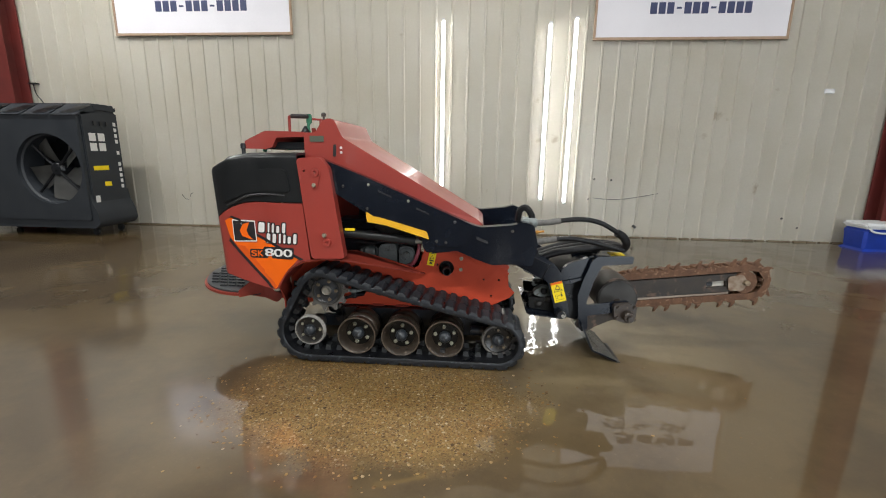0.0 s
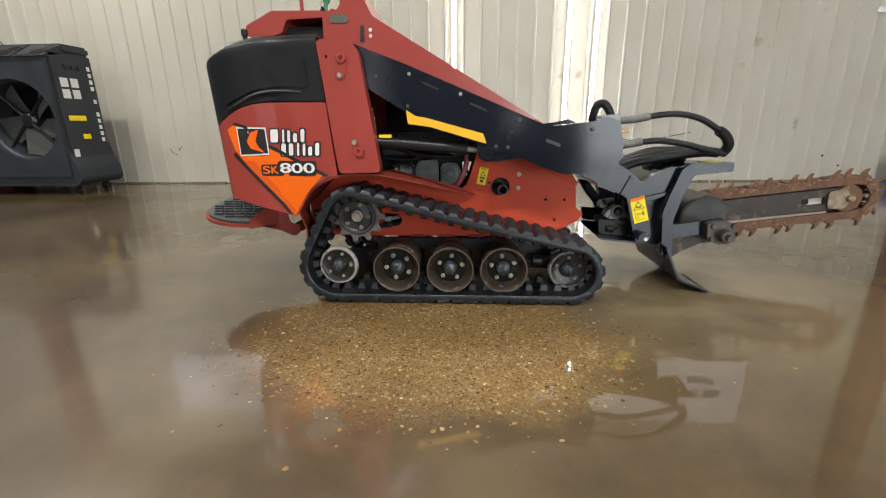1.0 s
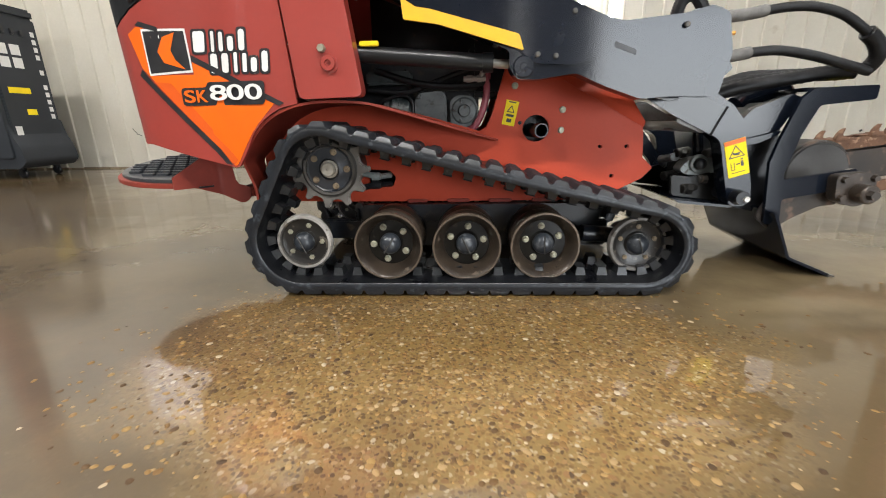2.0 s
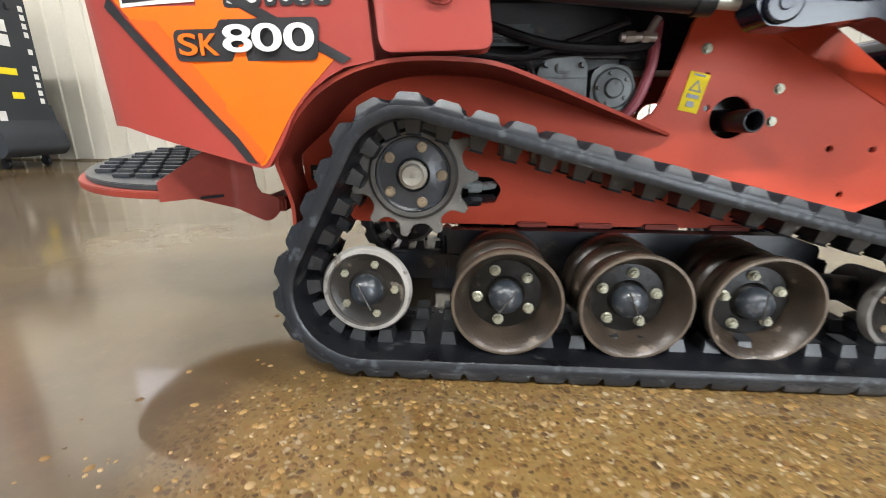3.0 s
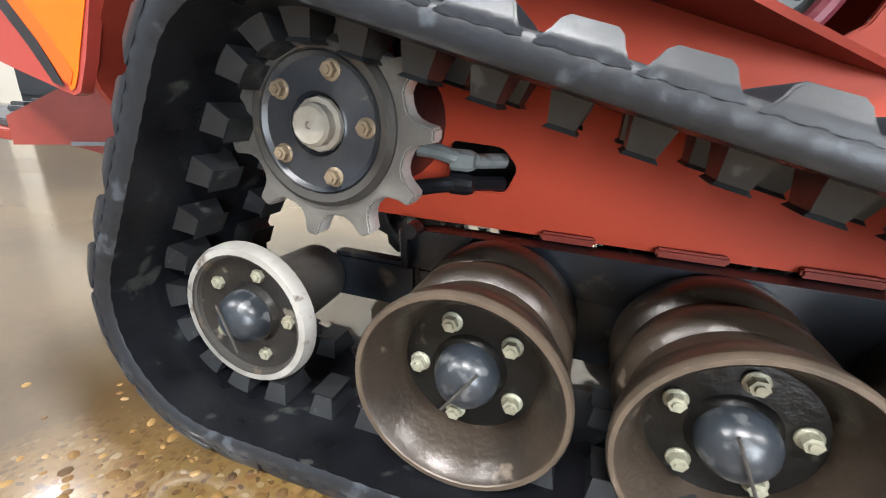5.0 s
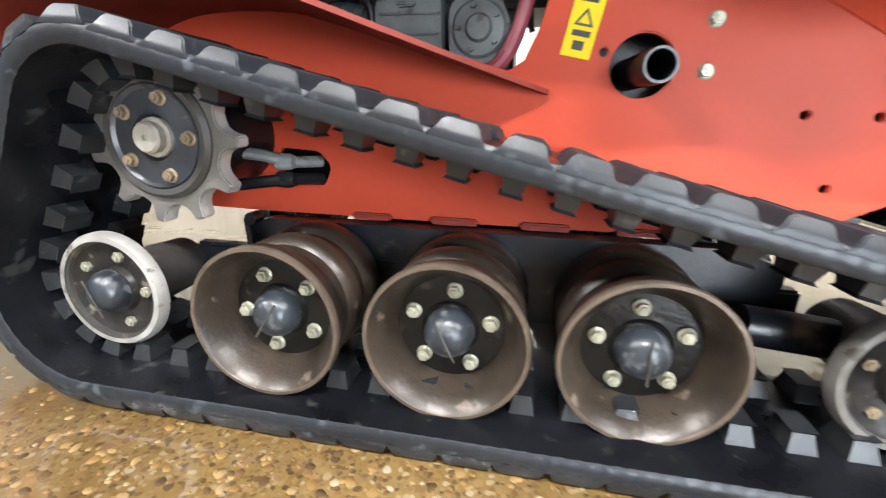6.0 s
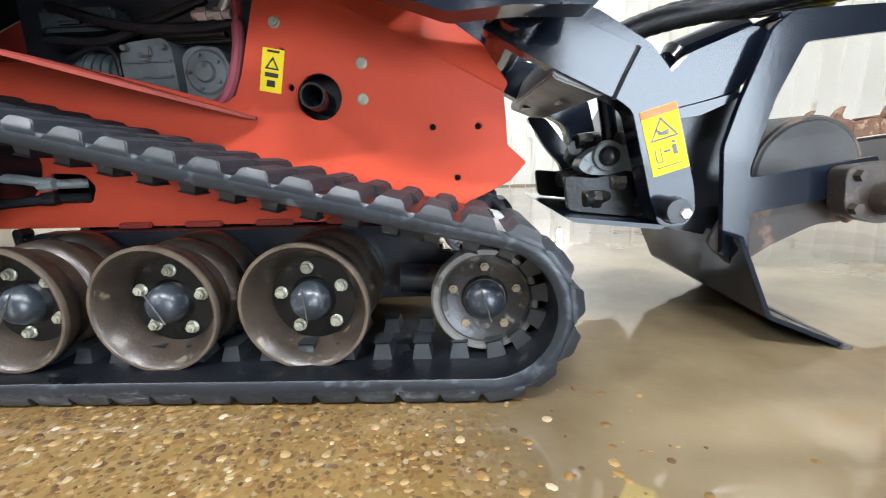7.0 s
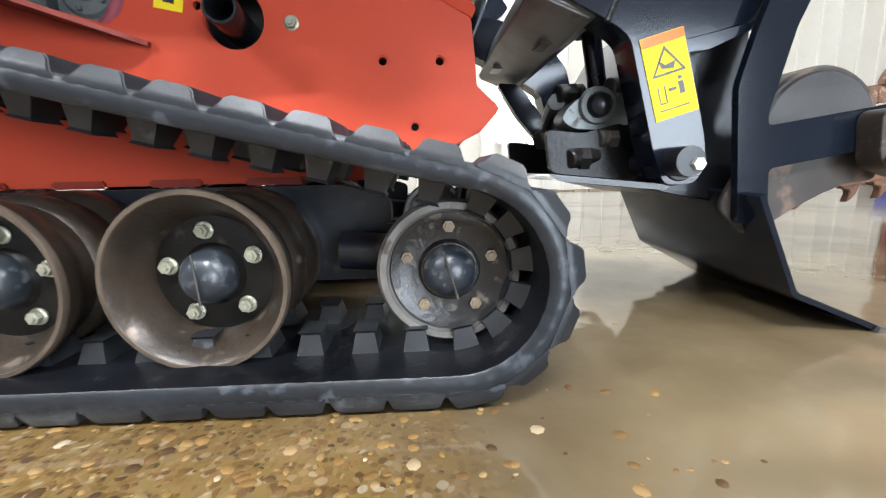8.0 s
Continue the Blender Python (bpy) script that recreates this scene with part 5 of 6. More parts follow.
part("cross_tube", rod((0.62, 0.12, 0.63), (0.62, 2 * MID - 0.12, 0.63), 0.05, 20), BLACK, loader)
for i, (x, z, y) in enumerate(((0.872, 0.405, 0.30), (0.79, 0.318, 0.33), (0.852, 0.318, 0.29), (0.80, 0.405, 0.36), (0.765, 0.322, 0.36), (0.80, 0.285, 0.28))):
    b = rod((x - 0.025, y, z), (x + 0.03, y + 0.02, z + 0.006), 0.017, 12, cap=0.003)
    lathe([(0, 0), (0.021, 0), (0.021, 0.016), (0, 0.016)], 6, "x", (x - 0.005, y + 0.008, z), b)
    part("fitting", b, DUSTY if i % 2 else IRON, loader)

# hydraulic couplers at the arm's end
bm = rod((0.655, 0.12, 0.80), (0.735, 0.12, 0.803), 0.026, 16, cap=0.004)
rod((0.665, 0.15, 0.765), (0.715, 0.15, 0.768), 0.022, 16, bm, 0.004)
box(0.655, 0.70, 0.10, 0.20, 0.73, 0.825, 0.006, bm)
part("coupler", bm, GREY, loader, "grey steel hydraulic couplers")
part("coupler_cap", hose([(0.64, 0.20, 0.80), (0.65, 0.19, 0.86), (0.68, 0.18, 0.875), (0.71, 0.18, 0.84), (0.72, 0.18, 0.79)], 0.018, 10), HOSE, loader)
bm = rod((0.715, 0.11, 0.752), (0.745, 0.11, 0.755), 0.010, 10)
rod((0.745, 0.11, 0.755), (0.775, 0.11, 0.76), 0.006, 8, bm)
part("test_port", bm, COPPER, loader, "brass test port")

# standing platform
PLAT = []
for k in range(33):
    a = math.pi * (k / 32 - 0.5)
    PLAT.append((-0.946 - 0.374 * math.cos(a) ** 0.95, MID + 0.372 * math.copysign(abs(math.sin(a)) ** 0.92, math.sin(a))))


def sag(y):
    """The sprung platform hangs a little lower on its near side."""
    return 0.085 * (y - 0.13)


def flat(pts, z0, z1, bevel):
    bm = plate(pts, 0, 1, 0)
    for v in bm.verts:
        v.co = Vector((v.co.x, v.co.z, z0 if v.co.y < 0.5 else z1))
    bmesh.ops.recalc_face_normals(bm, faces=bm.faces[:])
    soften(bm, bevel, 2, 50)
    for v in bm.verts:
        v.co.z += sag(v.co.y)
    return bm


plat = part("platform", flat(PLAT, 0.337, 0.352, 0.005), RED_SHADED, loader, "red steel standing platform")
inner = [((x + 0.946) * 0.955 - 0.948, (y - MID) * 0.965 + MID) for x, y in PLAT]
part("tread_mat", flat(inner, 0.3525, 0.364, 0.005), SLATE, plat, "black ribbed rubber tread mat")
for i in range(9):
    for j in range(15):
        x, y = -1.28 + i * 0.054 + 0.027 * (j % 2), 0.125 + j * 0.047
        if ((x + 0.946) / 0.345) ** 2 + ((y - MID) / 0.345) ** 2 < 0.95 and x < -0.965:
            part("tread_rib", box(x - 0.021, x + 0.021, y - 0.0105, y + 0.0105, 0.363 + sag(y), 0.372 + sag(y), 0.002), SLATE, plat)
FOLD_LOW = ((-0.948, -0.905, -0.79, -0.772, -0.760), (0.330, 0.330, 0.264, 0.270, 0.286))
FOLD_HIGH = ((-0.948, -0.880, -0.806, -0.802, -0.770, -0.760), (0.370, 0.432, 0.432, 0.334, 0.324, 0.316))
for y in (0.078, 2 * MID - 0.078):
    side = 1 if y < MID else -1
    bm = bmesh.new()
    for x0, y0, x1, y1, low, high in ((-0.948, 0.0, -0.845, 0.112, FOLD_LOW, FOLD_HIGH), (-0.845, 0.112, -0.760, 0.138, FOLD_LOW, FOLD_HIGH)):
        steps = [x0 + (x1 - x0) * k / 10 for k in range(11)]
        cols = []
        for x in steps:
            d = y + side * (y0 + (y1 - y0) * (x - x0) / (x1 - x0))
            cols.append([bm.verts.new((x, d, float(np.interp(x, *low)))), bm.verts.new((x, d, float(np.interp(x, *high))))])
        for a, c in zip(cols, cols[1:]):
            bm.faces.new((a[0], c[0], c[1], a[1]))
    bmesh.ops.remove_doubles(bm, verts=bm.verts[:], dist=0.0004)
    bmesh.ops.recalc_face_normals(bm, faces=bm.faces[:])
    bmesh.ops.solidify(bm, geom=bm.faces[:], thickness=0.006)
    bracket = part("platform_bracket", bm, RED_SHADED, loader, "red folded platform bracket")
    # thin dark plate draws the shade in the bracket's slit
    part("slot", box(-0.895, -0.848, -0.0012, 0.0, -0.003, 0.003), DARK, bracket, "thin dark plate for the shaded slit", Matrix.Translation((0, y + side * 0.056, 0.333)) @ Matrix.Translation((-0.87, 0, 0)) @ Matrix.Rotation(side * math.atan2(0.112, 0.103), 4, "Z") @ Matrix.Translation((0.87, -0.004 * side, 0)))
part("platform_beam", box(-0.80, -0.745, 0.215, 2 * MID - 0.215, 0.285, 0.320, 0.006), RED_SHADED, loader)

# ---- the trencher on the hitch ----
trencher = thing("trencher_attachment", "black trencher attachment with rusty digging chain on the loader hitch", "trencher", Matrix.Translation((1.25, MID, 0)))
out = [(1.285, 0.618), (1.285, 0.575), (1.120, 0.560), (1.082, 0.470), (1.052, 0.345), (1.054, 0.327), (1.28, 0.362), (1.290, 0.300), (1.12, 0.272), (1.062, 0.262), (1.070, 0.178), (1.020, 0.176), (1.000, 0.385), (1.020, 0.462), (1.062, 0.585), (1.095, 0.612)]
part("side_frame", plate(rounded(out, 0.010), 0.190, 0.205, 0.003), BLACK, trencher, "black steel trencher side frame")
part("top_flange", box(1.08, 1.285, 0.2055, 0.36, 0.602, 0.614, 0.003), BLACK, trencher)
part("marking", box(1.17, 1.25, 0.22, 0.30, 0.6145, 0.616), YELLOW, trencher)
part("mount_plate", plate([(0.93, 0.228), (1.055, 0.20), (1.065, 0.56), (1.0, 0.575), (0.935, 0.46)], 0.262, 0.80, 0.003), DARK, trencher, "black mounting plate")
part("guard", plate(rounded([(0.900, 0.455), (0.905, 0.515), (0.94, 0.555), (1.05, 0.598), (1.09, 0.585), (1.035, 0.487), (0.97, 0.470)], 0.012), 0.225, 0.258, 0.004), BLACK, trencher, "glossy black motor guard")
part("guard_lip", plate(rounded([(0.900, 0.437), (0.900, 0.452), (0.97, 0.468), (1.035, 0.484), (1.03, 0.472), (0.965, 0.444)], 0.006), 0.215, 0.258, 0.002), BLACK, trencher)
part("motor", rod((1.0, 0.42, 0.54), (1.16, 0.42, 0.60), 0.075, 24, cap=0.015), BLACK, trencher)
BLADE = [Vector(q) for q in ((1.256, 0, 0.005), (1.180, 0, 0.037), (1.104, 0, 0.069), (1.099, 0, 0.074), (1.096, 0, 0.080), (1.064, 0, 0.150), (1.030, 0, 0.225))]
bm = bmesh.new()
rows = []
for k in range(9):
    y = 0.152 + 0.42 * k / 8
    rows.append([bm.verts.new((q.x - 0.032 * k / 8, y, q.z + 0.020 * k / 8 * min(1, (q.z - 0.005) / 0.06))) for q in BLADE])
for a, c in zip(rows, rows[1:]):
    for i in range(len(BLADE) - 1):
        bm.faces.new((a[i], a[i + 1], c[i + 1], c[i]))
bmesh.ops.recalc_face_normals(bm, faces=bm.faces[:])
bmesh.ops.solidify(bm, geom=bm.faces[:], thickness=0.009)
part("skid_blade", bm, BLACK, trencher, "bent black sheet blade resting on the floor")
part("blade_edge", plate([(1.236, 0.0), (1.258, 0.0), (1.258, 0.007), (1.240, 0.010)], 0.146, 0.40, 0.001), IRON, trencher)
bm = lathe([(0, 0.0), (0.106, 0.0), (0.110, 0.004), (0.110, 0.05), (0, 0.05)], 48)
part("drum_rim", lathe([(0.1105, 0.004), (0.116, 0.004), (0.120, 0.010), (0.120, 0.24), (0.106, 0.24)], 48), BOOM, trencher, "worn drum rim", Matrix.Translation((1.268, 0.33, 0.326)))
part("drum_cover", bm, surface("dull_drum_face", (0.050, 0.048, 0.046), 0.5, 0.1, (0.032, 0.030, 0.028), 9, 120, 0.3, 0.8), trencher, "round worn black drive cover", Matrix.Translation((1.268, 0.33, 0.326)))
bm = plate(rounded([(1.19, 0.345), (1.285, 0.355), (1.318, 0.330), (1.315, 0.262), (1.265, 0.240), (1.20, 0.262)], 0.02), 0.150, 0.189, 0.004)
for x, z in ((1.215, 0.33), (1.215, 0.272), (1.305, 0.335), (1.305, 0.268)):
    lathe([(0, 0.138), (0.010, 0.138), (0.012, 0.150)], 6, at=(x, 0, z), bm=bm)
part("bearing_housing", bm, GREASE, trencher, "greasy bolted bearing housing")
bm = rod((1.268, 0.105, 0.288), (1.268, 0.49, 0.300), 0.030, 20, cap=0.004)
lathe([(0, 0.088), (0.015, 0.088), (0.017, 0.105), (0, 0.105)], 6, at=(1.268, 0, 0.288), bm=bm)
part("bearing", bm, GREASE, trencher, "greasy drive shaft bearing")
part("boot", plate(rounded([(0.995, 0.20), (1.055, 0.150), (1.120, 0.195), (1.20, 0.235), (1.26, 0.24), (1.25, 0.31), (1.06, 0.33)], 0.02), 0.2055, 0.216, 0.003), BOOM, trencher, "worn black spoil boot")

# digging boom and chain
B0, B1, BY = Vector((1.405, 0.306)), Vector((2.155, 0.395)), 0.59
along = (B1 - B0).normalized()
across = Vector((-along.y, along.x))


def bp(u, v):
    q = B0 + along * u + across * v
    return (q.x, q.y)


L = (B1 - B0).length
boom = plate(rounded([bp(-0.02, 0.060), bp(-0.02, -0.055), bp(L - 0.06, -0.055), bp(L - 0.02, -0.03), bp(L - 0.02, 0.03), bp(L - 0.06, 0.060)], 0.012), BY - 0.022, BY + 0.06, 0.003, [[bp(L - 0.265, -0.022), bp(L - 0.145, -0.022), bp(L - 0.145, 0.018), bp(L - 0.265, 0.018)]])
part("boom", boom, BOOM, trencher, "worn black digging boom")
part("slide", plate([bp(L - 0.264, -0.021), bp(L - 0.146, -0.021), bp(L - 0.146, 0.017), bp(L - 0.264, 0.017)], BY + 0.0, BY + 0.02, 0.001), surface("pale_slide_plate", (0.55, 0.52, 0.45), 0.45, 0.1, (0.42, 0.37, 0.30), 30), trencher, "pale bare slide plate")
part("slide_key", plate([bp(L - 0.262, -0.012), bp(L - 0.225, -0.012), bp(L - 0.225, 0.014), bp(L - 0.262, 0.014)], BY - 0.018, BY - 0.001, 0.002), DARK, trencher)
part("wear_strip", plate([bp(0.0, -0.057), bp(L - 0.13, -0.060), bp(L - 0.13, -0.072), bp(0.0, -0.072)], BY - 0.020, BY + 0.055, 0.001), surface("scraped_wear_strip", (0.30, 0.24, 0.19), 0.4, 0.4), trencher, "scraped pale wear strip")
bm = plate(ring_pts(*bp(L - 0.035, 0.0), 0.072, 28), BY - 0.030, BY + 0.07, 0.006)
part("nose_roller", bm, CHAIN, trencher, "rusty round boom nose")
part("nose_cap", plate(rounded([bp(L - 0.14, 0.045), bp(L - 0.14, -0.045), bp(L - 0.05, -0.055), bp(L - 0.02, 0.0), bp(L - 0.05, 0.055)], 0.02), BY - 0.036, BY - 0.0305, 0.002), surface("pale_worn_steel", (0.30, 0.24, 0.18), 0.5, 0.3, (0.17, 0.10, 0.06), 30), trencher)
part("nose_bolt", lathe([(0, BY - 0.062), (0.012, BY - 0.062), (0.019, BY - 0.055), (0.019, BY - 0.0365)], 6, at=(bp(L - 0.035, 0)[0], 0, bp(L - 0.035, 0)[1])), RUST, trencher)

R0, R1 = 0.100, 0.100
link_me = mesh_of(plate(rounded([(-0.033, -0.028), (0.033, -0.028), (0.037, -0.006), (0.033, 0.015), (-0.033, 0.015), (-0.037, -0.006)], 0.006), -0.033, -0.022, 0.002, bm=plate(rounded([(-0.033, -0.028), (0.033, -0.028), (0.037, -0.006), (0.033, 0.015), (-0.033, 0.015), (-0.037, -0.006)], 0.006), 0.045, 0.056, 0.002, bm=rod((-0.02, -0.03, 0), (-0.02, 0.053, 0), 0.010, 10, rod((0.02, -0.03, 0), (0.02, 0.053, 0), 0.010, 10)))), CHAIN)
tooth_me = mesh_of(plate([(-0.026, 0.012), (0.022, 0.012), (0.020, 0.022), (0.004, 0.026), (0.000, 0.036), (0.010, 0.058), (-0.004, 0.052), (-0.016, 0.040), (-0.024, 0.026)], -0.040, -0.020, 0.002, bm=box(-0.028, 0.026, -0.036, 0.058, 0.011, 0.017, 0.002)), CHAIN)
loop = []
a_up = math.atan2(across.y, across.x)
for i in range(9):
    a = a_up - math.pi * i / 8
    loop.append((B1 + Vector((math.cos(a), math.sin(a))) * R1, Vector((math.cos(a), math.sin(a)))))
for i in range(9):
    a = a_up - math.pi - math.pi * i / 8
    loop.append((B0 + Vector((math.cos(a), math.sin(a))) * R0, Vector((math.cos(a), math.sin(a)))))
loop.append(loop[0])
lens = [0.0]
for (p, _), (q, _) in zip(loop, loop[1:]):
    lens.append(lens[-1] + (q - p).length)
count = 32
for i in range(count):
    s = (i + 0.5) / count * lens[-1]
    k = max(j for j in range(len(lens)) if lens[j] <= s)
    t = (s - lens[k]) / (lens[k + 1] - lens[k])
    p = loop[k][0].lerp(loop[k + 1][0], t)
    tan = (loop[k + 1][0] - loop[k][0]).normalized()
    d = Vector((-tan.y, tan.x))
    m = turned(p, d, BY)
    put("chain_link", link_me, trencher, m)
    if i % 3 != 2:
        put("digging_tooth", tooth_me, trencher, m @ Matrix.Translation((0, 0.012 * (i % 2), 0)))

# hoses to the trencher
part("hose_sleeve", hose([(0.735, 0.12, 0.803), (0.80, 0.12, 0.808), (0.86, 0.122, 0.818)], 0.016, 12, ripple=0.06), SLEEVE, trencher)
part("supply_hose", hose([(0.86, 0.122, 0.818), (0.93, 0.125, 0.826), (1.00, 0.13, 0.825), (1.08, 0.135, 0.806), (1.15, 0.14, 0.768), (1.185, 0.145, 0.742)], 0.013, 12), HOSE, trencher, "black hydraulic hose")
part("hose_sleeve", hose([(1.165, 0.14, 0.757), (1.20, 0.148, 0.735), (1.222, 0.155, 0.705), (1.228, 0.17, 0.680), (1.22, 0.19, 0.655)], 0.021, 12, ripple=0.05), HOSE, trencher)
part("hose_sleeve", hose([(0.72, 0.15, 0.690), (0.78, 0.15, 0.700), (0.85, 0.15, 0.712)], 0.017, 12, ripple=0.06), SLEEVE, trencher)
part("return_hose", hose([(0.85, 0.15, 0.712), (0.93, 0.15, 0.716), (1.03, 0.155, 0.702), (1.12, 0.16, 0.680), (1.22, 0.17, 0.655)], 0.014, 12), HOSE, trencher)
for dy, dz in ((0.0, 0.0), (0.045, 0.008), (-0.045, -0.004)):
    part("wrapped_hose", hose([(0.74, 0.30 + dy, 0.575 + dz), (0.80, 0.30 + dy, 0.592 + dz), (0.873, 0.30 + dy, 0.618 + dz), (0.97, 0.30 + dy, 0.640 + dz * 2), (1.076, 0.30 + dy, 0.652 + dz), (1.16, 0.28 + dy, 0.660), (1.22, 0.24 + dy * 0.6, 0.658)], 0.021, 12, ripple=0.07), HOSE, trencher, "black fabric-wrapped hydraulic hoses")

# ---- evaporative cooler by the wall ----
fan = thing("evaporative_cooler", "black plastic evaporative cooler with large fan on casters", "cooler", Matrix.Translation((-5.6, 3.5, 0)))
FX0, FX1, FY0, FY1 = -6.75, -4.76, 3.15, 3.78
fc, fr = (-5.28, 0.90), 0.46
ring = ring_pts(fc[0], fc[1], fr, 48)
part("front_shell", plate(rounded([(-6.75, 0.22), (-4.78, 0.22), (-4.78, 1.62), (-6.75, 1.62)], 0.04), FY0, FY0 + 0.05, 0.008, [ring]), NAVY_PLASTIC, fan, "black moulded front with round fan opening")
bm = box(FX1 - 0.04, FX1, FY0 + 0.051, FY1, 0.30, 1.66, 0.01)
part("side_shell", bm, NAVY_PLASTIC, fan)
part("back_shell", box(FX0, FX1 - 0.05, FY1 - 0.06, FY1, 0.3, 1.66, 0.01), DARK, fan)
bm = bmesh.new()
for i in range(5):
    x = -6.72 + i * 0.40
    w = [bm.verts.new(p) for p in ((x, FY0 - 0.02, 1.60), (x + 0.36, FY0 - 0.02, 1.60), (x + 0.36, FY0 + 0.25, 1.76), (x, FY0 + 0.25, 1.76), (x + 0.1, FY0 + 0.02, 1.60), (x + 0.36, FY0 + 0.02, 1.60), (x + 0.36, FY0 + 0.26, 1.66), (x + 0.1, FY0 + 0.26, 1.66))]
    for f in ((0, 1, 2, 3), (4, 5, 6, 7), (0, 1, 5, 4), (1, 2, 6, 5), (2, 3, 7, 6), (3, 0, 4, 7)):
        bm.faces.new([w[k] for k in f])
box(FX0, FX1, FY0 + 0.24, FY1 + 0.02, 1.66, 1.77, 0.03, bm)
part("louvred_top", bm, NAVY_PLASTIC, fan, "black louvred top")
for i in range(5):
    x = -6.60 + i * 0.40
    bm = bmesh.new()
    w = [bm.verts.new(p) for p in ((x, FY0 + 0.02, 1.630), (x + 0.17, FY0 + 0.02, 1.630), (x + 0.28, FY0 + 0.20, 1.738), (x + 0.11, FY0 + 0.20, 1.738))]
    bm.faces.new(w)
    bmesh.ops.solidify(bm, geom=bm.faces[:], thickness=0.004)
    part("louvre_slot", bm, INK, fan)
part("shroud", lathe([(fr, 0.0), (fr - 0.02, 0.02), (fr - 0.03, 0.3), (fr + 0.01, 0.3), (fr + 0.01, 0.0)], 48, at=(fc[0], FY0 + 0.05, fc[1])), NAVY_PLASTIC, fan)
blade_bm = bmesh.new()
rows = []
for j in range(6):
    r = 0.09 + j * 0.066
    tw = radians(38 - 4 * j)
    w = 0.09 + 0.018 * j
    rows.append([blade_bm.verts.new((r, s * w * math.sin(tw), s * w * math.cos(tw) + 0.02 * j)) for s in (-1, -0.3, 0.4, 1)])
for a, c in zip(rows, rows[1:]):
    for i in range(3):
        blade_bm.faces.new((a[i], a[i + 1], c[i + 1], c[i]))
bmesh.ops.solidify(blade_bm, geom=blade_bm.faces[:], thickness=0.006)
blade_me = mesh_of(blade_bm, surface("grey_fan_blade", (0.12, 0.12, 0.115), 0.45))
for i in range(5):
    put("fan_blade", blade_me, fan, Matrix.Translation((fc[0], FY0 + 0.20, fc[1])) @ Matrix.Rotation(i * 2 * math.pi / 5 + 0.5, 4, "Y"), "grey plastic fan blade")
part("fan_hub", lathe([(0, 0.10), (0.07, 0.10), (0.10, 0.13), (0.10, 0.3), (0, 0.3)], 24, at=(fc[0], FY0, fc[1])), DARK, fan)
bm = rod((fc[0] - 0.3, FY0 + 0.12, fc[1] - 0.31), (fc[0] + 0.3, FY0 + 0.12, fc[1] + 0.31), 0.02, 8)
rod((fc[0] - 0.3, FY0 + 0.12, fc[1] + 0.31), (fc[0] + 0.3, FY0 + 0.12, fc[1] - 0.31), 0.02, 8, bm)
part("motor_mount", bm, DARK, fan)
part("tank", plate(rounded([(-6.78, 0.11), (-4.76, 0.11), (-4.68, 0.18), (-4.70, 0.33), (-4.76, 0.46), (-4.79, 0.62), (-4.83, 0.62), (-4.82, 0.30), (-6.78, 0.30)], 0.04), FY0 + 0.02, FY1 + 0.05, 0.02), NAVY_PLASTIC, fan, "black water tank with a filler spout")
for y, z in ((3.33, 1.33), (3.47, 1.33), (3.33, 1.20), (3.47, 1.20)):
    part("label", box(FX1 + 0.001, FX1 + 0.003, y - 0.052, y + 0.052, z - 0.052, z + 0.052), WHITE, fan, "white paper label")
for y0, y1, z in ((3.28, 3.52, 0.92), (3.42, 3.53, 0.70)):
    part("label", box(FX1 + 0.001, FX1 + 0.003, y0, y1, z - 0.03, z + 0.03), YELLOW, fan, "yellow sticker")
part("label", box(FX1 + 0.001, FX1 + 0.003, 3.24, 3.31, 0.45, 0.55), WHITE, fan)
for i in range(3):
    part("switch", box(FX1 + 0.001, FX1 + 0.02, 3.36 + i * 0.1, 3.40 + i * 0.1, 1.48, 1.54, 0.005), INK, fan)
for i in range(12):
    if i not in (4, 6):
        part("print_bar", box(FX1 + 0.001, FX1 + 0.003, 3.69, 3.735, 1.49 - i * 0.078, 1.54 - i * 0.078), WHITE, fan)
for x in (-6.5, -4.85):
    for y in (FY0 + 0.12, FY1 - 0.1):
        c = part("caster", rod((x, y - 0.018, 0.05), (x, y + 0.018, 0.05), 0.05, 20, cap=0.008), RUBBER, fan)
        part("fork", box(x - 0.02, x + 0.02, y - 0.03, y + 0.03, 0.06, 0.115, 0.005), DARK, c)

# ---- picnic cooler in the corner ----
ice = thing("picnic_cooler", "blue plastic picnic cooler with white lid on the floor", "cooler", Matrix.Translation((5.68, 3.86, 0)))
bm = bmesh.new()
lo = [bm.verts.new(p) for p in ((5.47, 3.70, 0.0), (5.93, 3.70, 0.0), (5.93, 4.02, 0.0), (5.47, 4.02, 0.0))]
hi = [bm.verts.new(p) for p in ((5.44, 3.67, 0.29), (5.96, 3.67, 0.29), (5.96, 4.05, 0.29), (5.44, 4.05, 0.29))]
for i in range(4):
    bm.faces.new((lo[i], lo[(i + 1) % 4], hi[(i + 1) % 4], hi[i]))
bm.faces.new(lo)
bm.faces.new(hi)
soften(bm, 0.03, 3)
part("body", bm, BLUE, ice)
part("lid", box(5.43, 5.97, 3.66, 4.06, 0.292, 0.37, 0.03), WPLAST, ice, "white plastic lid")
part("handle", hose([(5.46, 3.645, 0.30), (5.50, 3.635, 0.265), (5.60, 3.63, 0.25), (5.80, 3.63, 0.25), (5.92, 3.635, 0.265), (5.95, 3.645, 0.30)], 0.013, 10), WPLAST, ice)


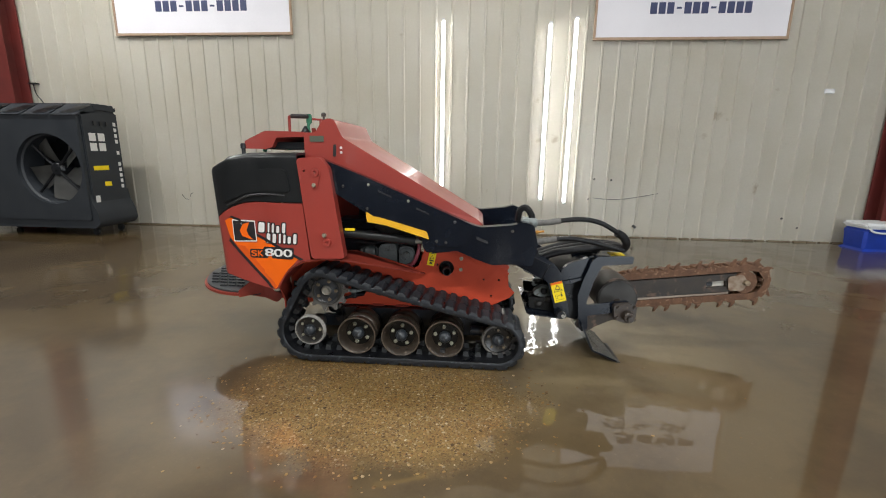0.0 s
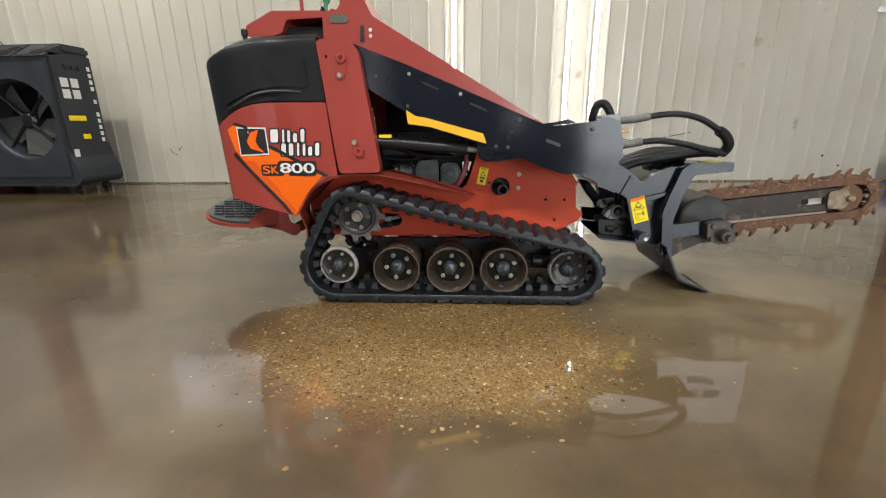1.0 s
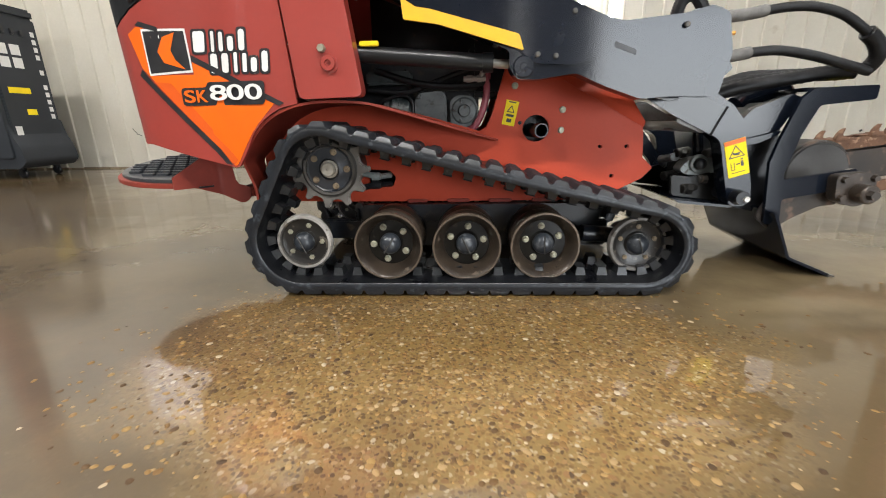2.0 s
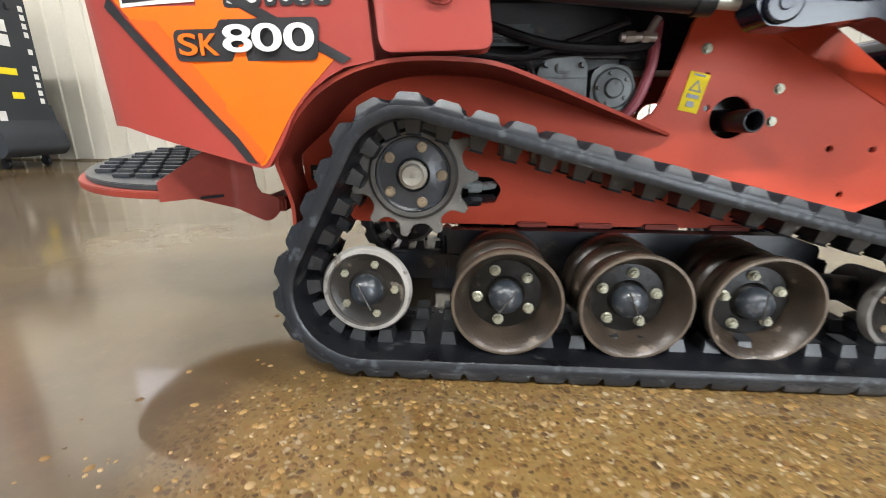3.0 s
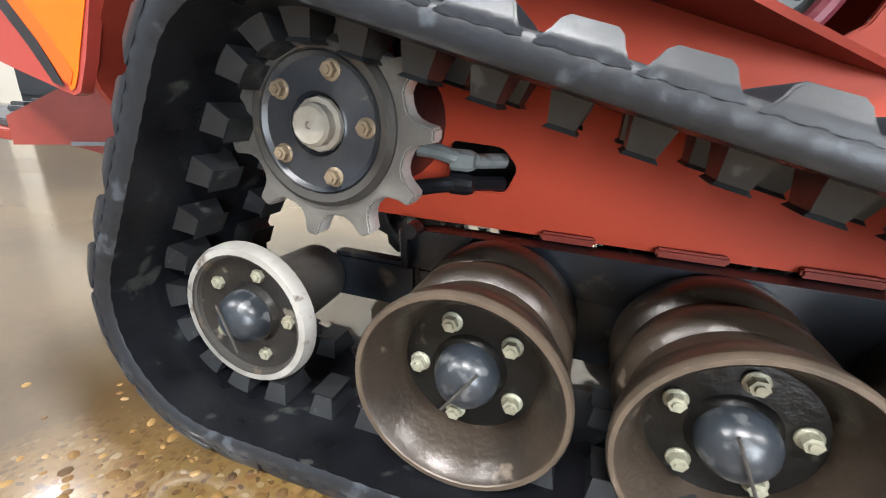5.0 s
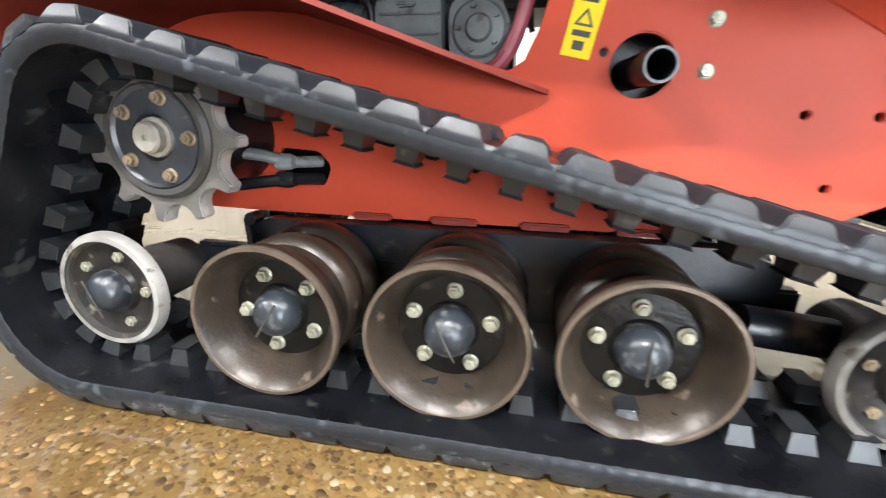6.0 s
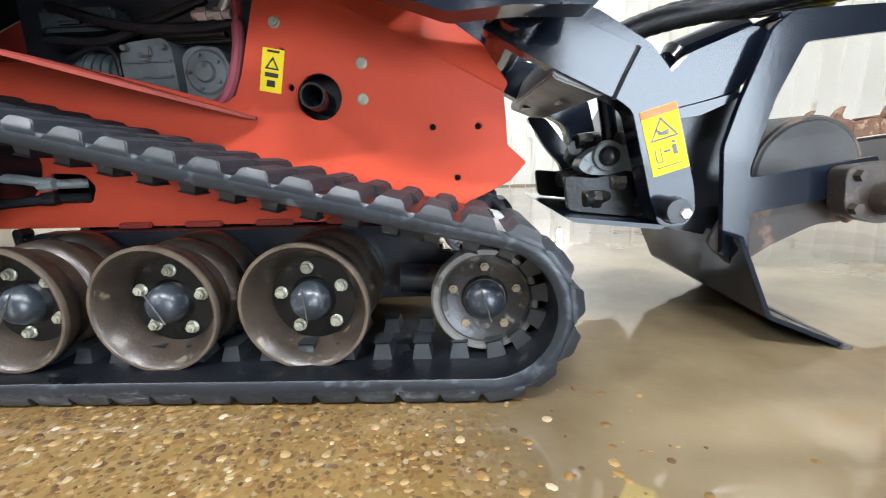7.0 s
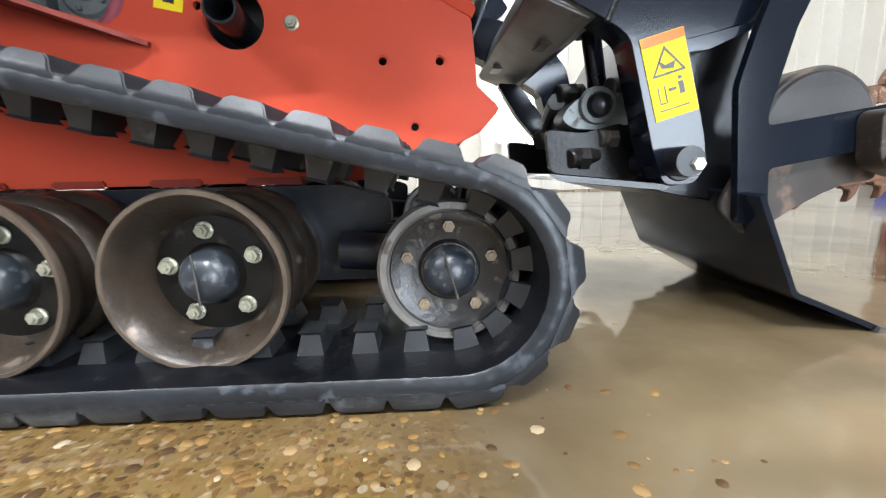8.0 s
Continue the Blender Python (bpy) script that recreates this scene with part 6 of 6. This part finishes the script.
# ---- loose and proud pebbles in the worn concrete ----
def pebble_material():
    m = surface("river_pebbles", (0.3, 0.2, 0.1), 0.6, 0, None, 30, 200, 0.2, 0.6, 0.0, spec=0.25)
    nt = m.node_tree
    geo = nt.nodes.new("ShaderNodeNewGeometry")
    r = nt.nodes.new("ShaderNodeValToRGB")
    while len(r.color_ramp.elements) < 6:
        r.color_ramp.elements.new(0.5)
    for e, (p, c) in zip(r.color_ramp.elements, ((0.0, (0.05, 0.028, 0.013)), (0.3, (0.12, 0.066, 0.022)), (0.55, (0.19, 0.108, 0.034)), (0.8, (0.23, 0.142, 0.05)), (0.96, (0.27, 0.185, 0.09)), (1.0, (0.40, 0.34, 0.25)))):
        e.position, e.color = p, rgb(c)
    nt.links.new(geo.outputs["Random Per Island"], r.inputs[0])
    nt.links.new(r.outputs[0], nt.nodes["Principled BSDF"].inputs["Base Color"])
    return m


def pebbles(count):
    verts, faces = [], []
    n = 7
    while count:
        x, y = random.uniform(-1.6, 2.0), random.uniform(-1.5, 0.25)
        d = math.hypot(0.85 * x + 0.03, 1.35 * (y + 0.34))
        if random.random() > math.exp(-(d / 0.64) ** 5) + 0.0015:
            continue
        count -= 1
        r = random.choice((0.003, 0.004, 0.005, 0.006, 0.008, 0.010))
        h = r * random.uniform(0.10, 0.2)
        turn, long = random.uniform(0, 6.28), random.uniform(0.6, 0.95)
        base = len(verts)
        for rr, z in ((1.0, -0.001), (0.68, h * 0.8)):
            for k in range(n):
                a = 2 * math.pi * k / n
                q = rr * r * random.uniform(0.86, 1.08)
                u, v = q * math.cos(a), q * math.sin(a) * long
                verts.append((x + u * math.cos(turn) - v * math.sin(turn), y + u * math.sin(turn) + v * math.cos(turn), z))
        verts.append((x, y, h))
        for k in range(n):
            a, c = base + k, base + (k + 1) % n
            faces.append((a, c, c + n, a + n))
            faces.append((a + n, c + n, base + 2 * n))
    me = bpy.data.meshes.new("pebbles")
    me.from_pydata(verts, [], faces)
    me.materials.append(pebble_material())
    me.polygons.foreach_set("use_smooth", [True] * len(me.polygons))
    tagged(put("pebbles", me, None), "small brown and pale pebbles proud in the worn floor", "gravel", kind="stuff")


pebbles(3600)
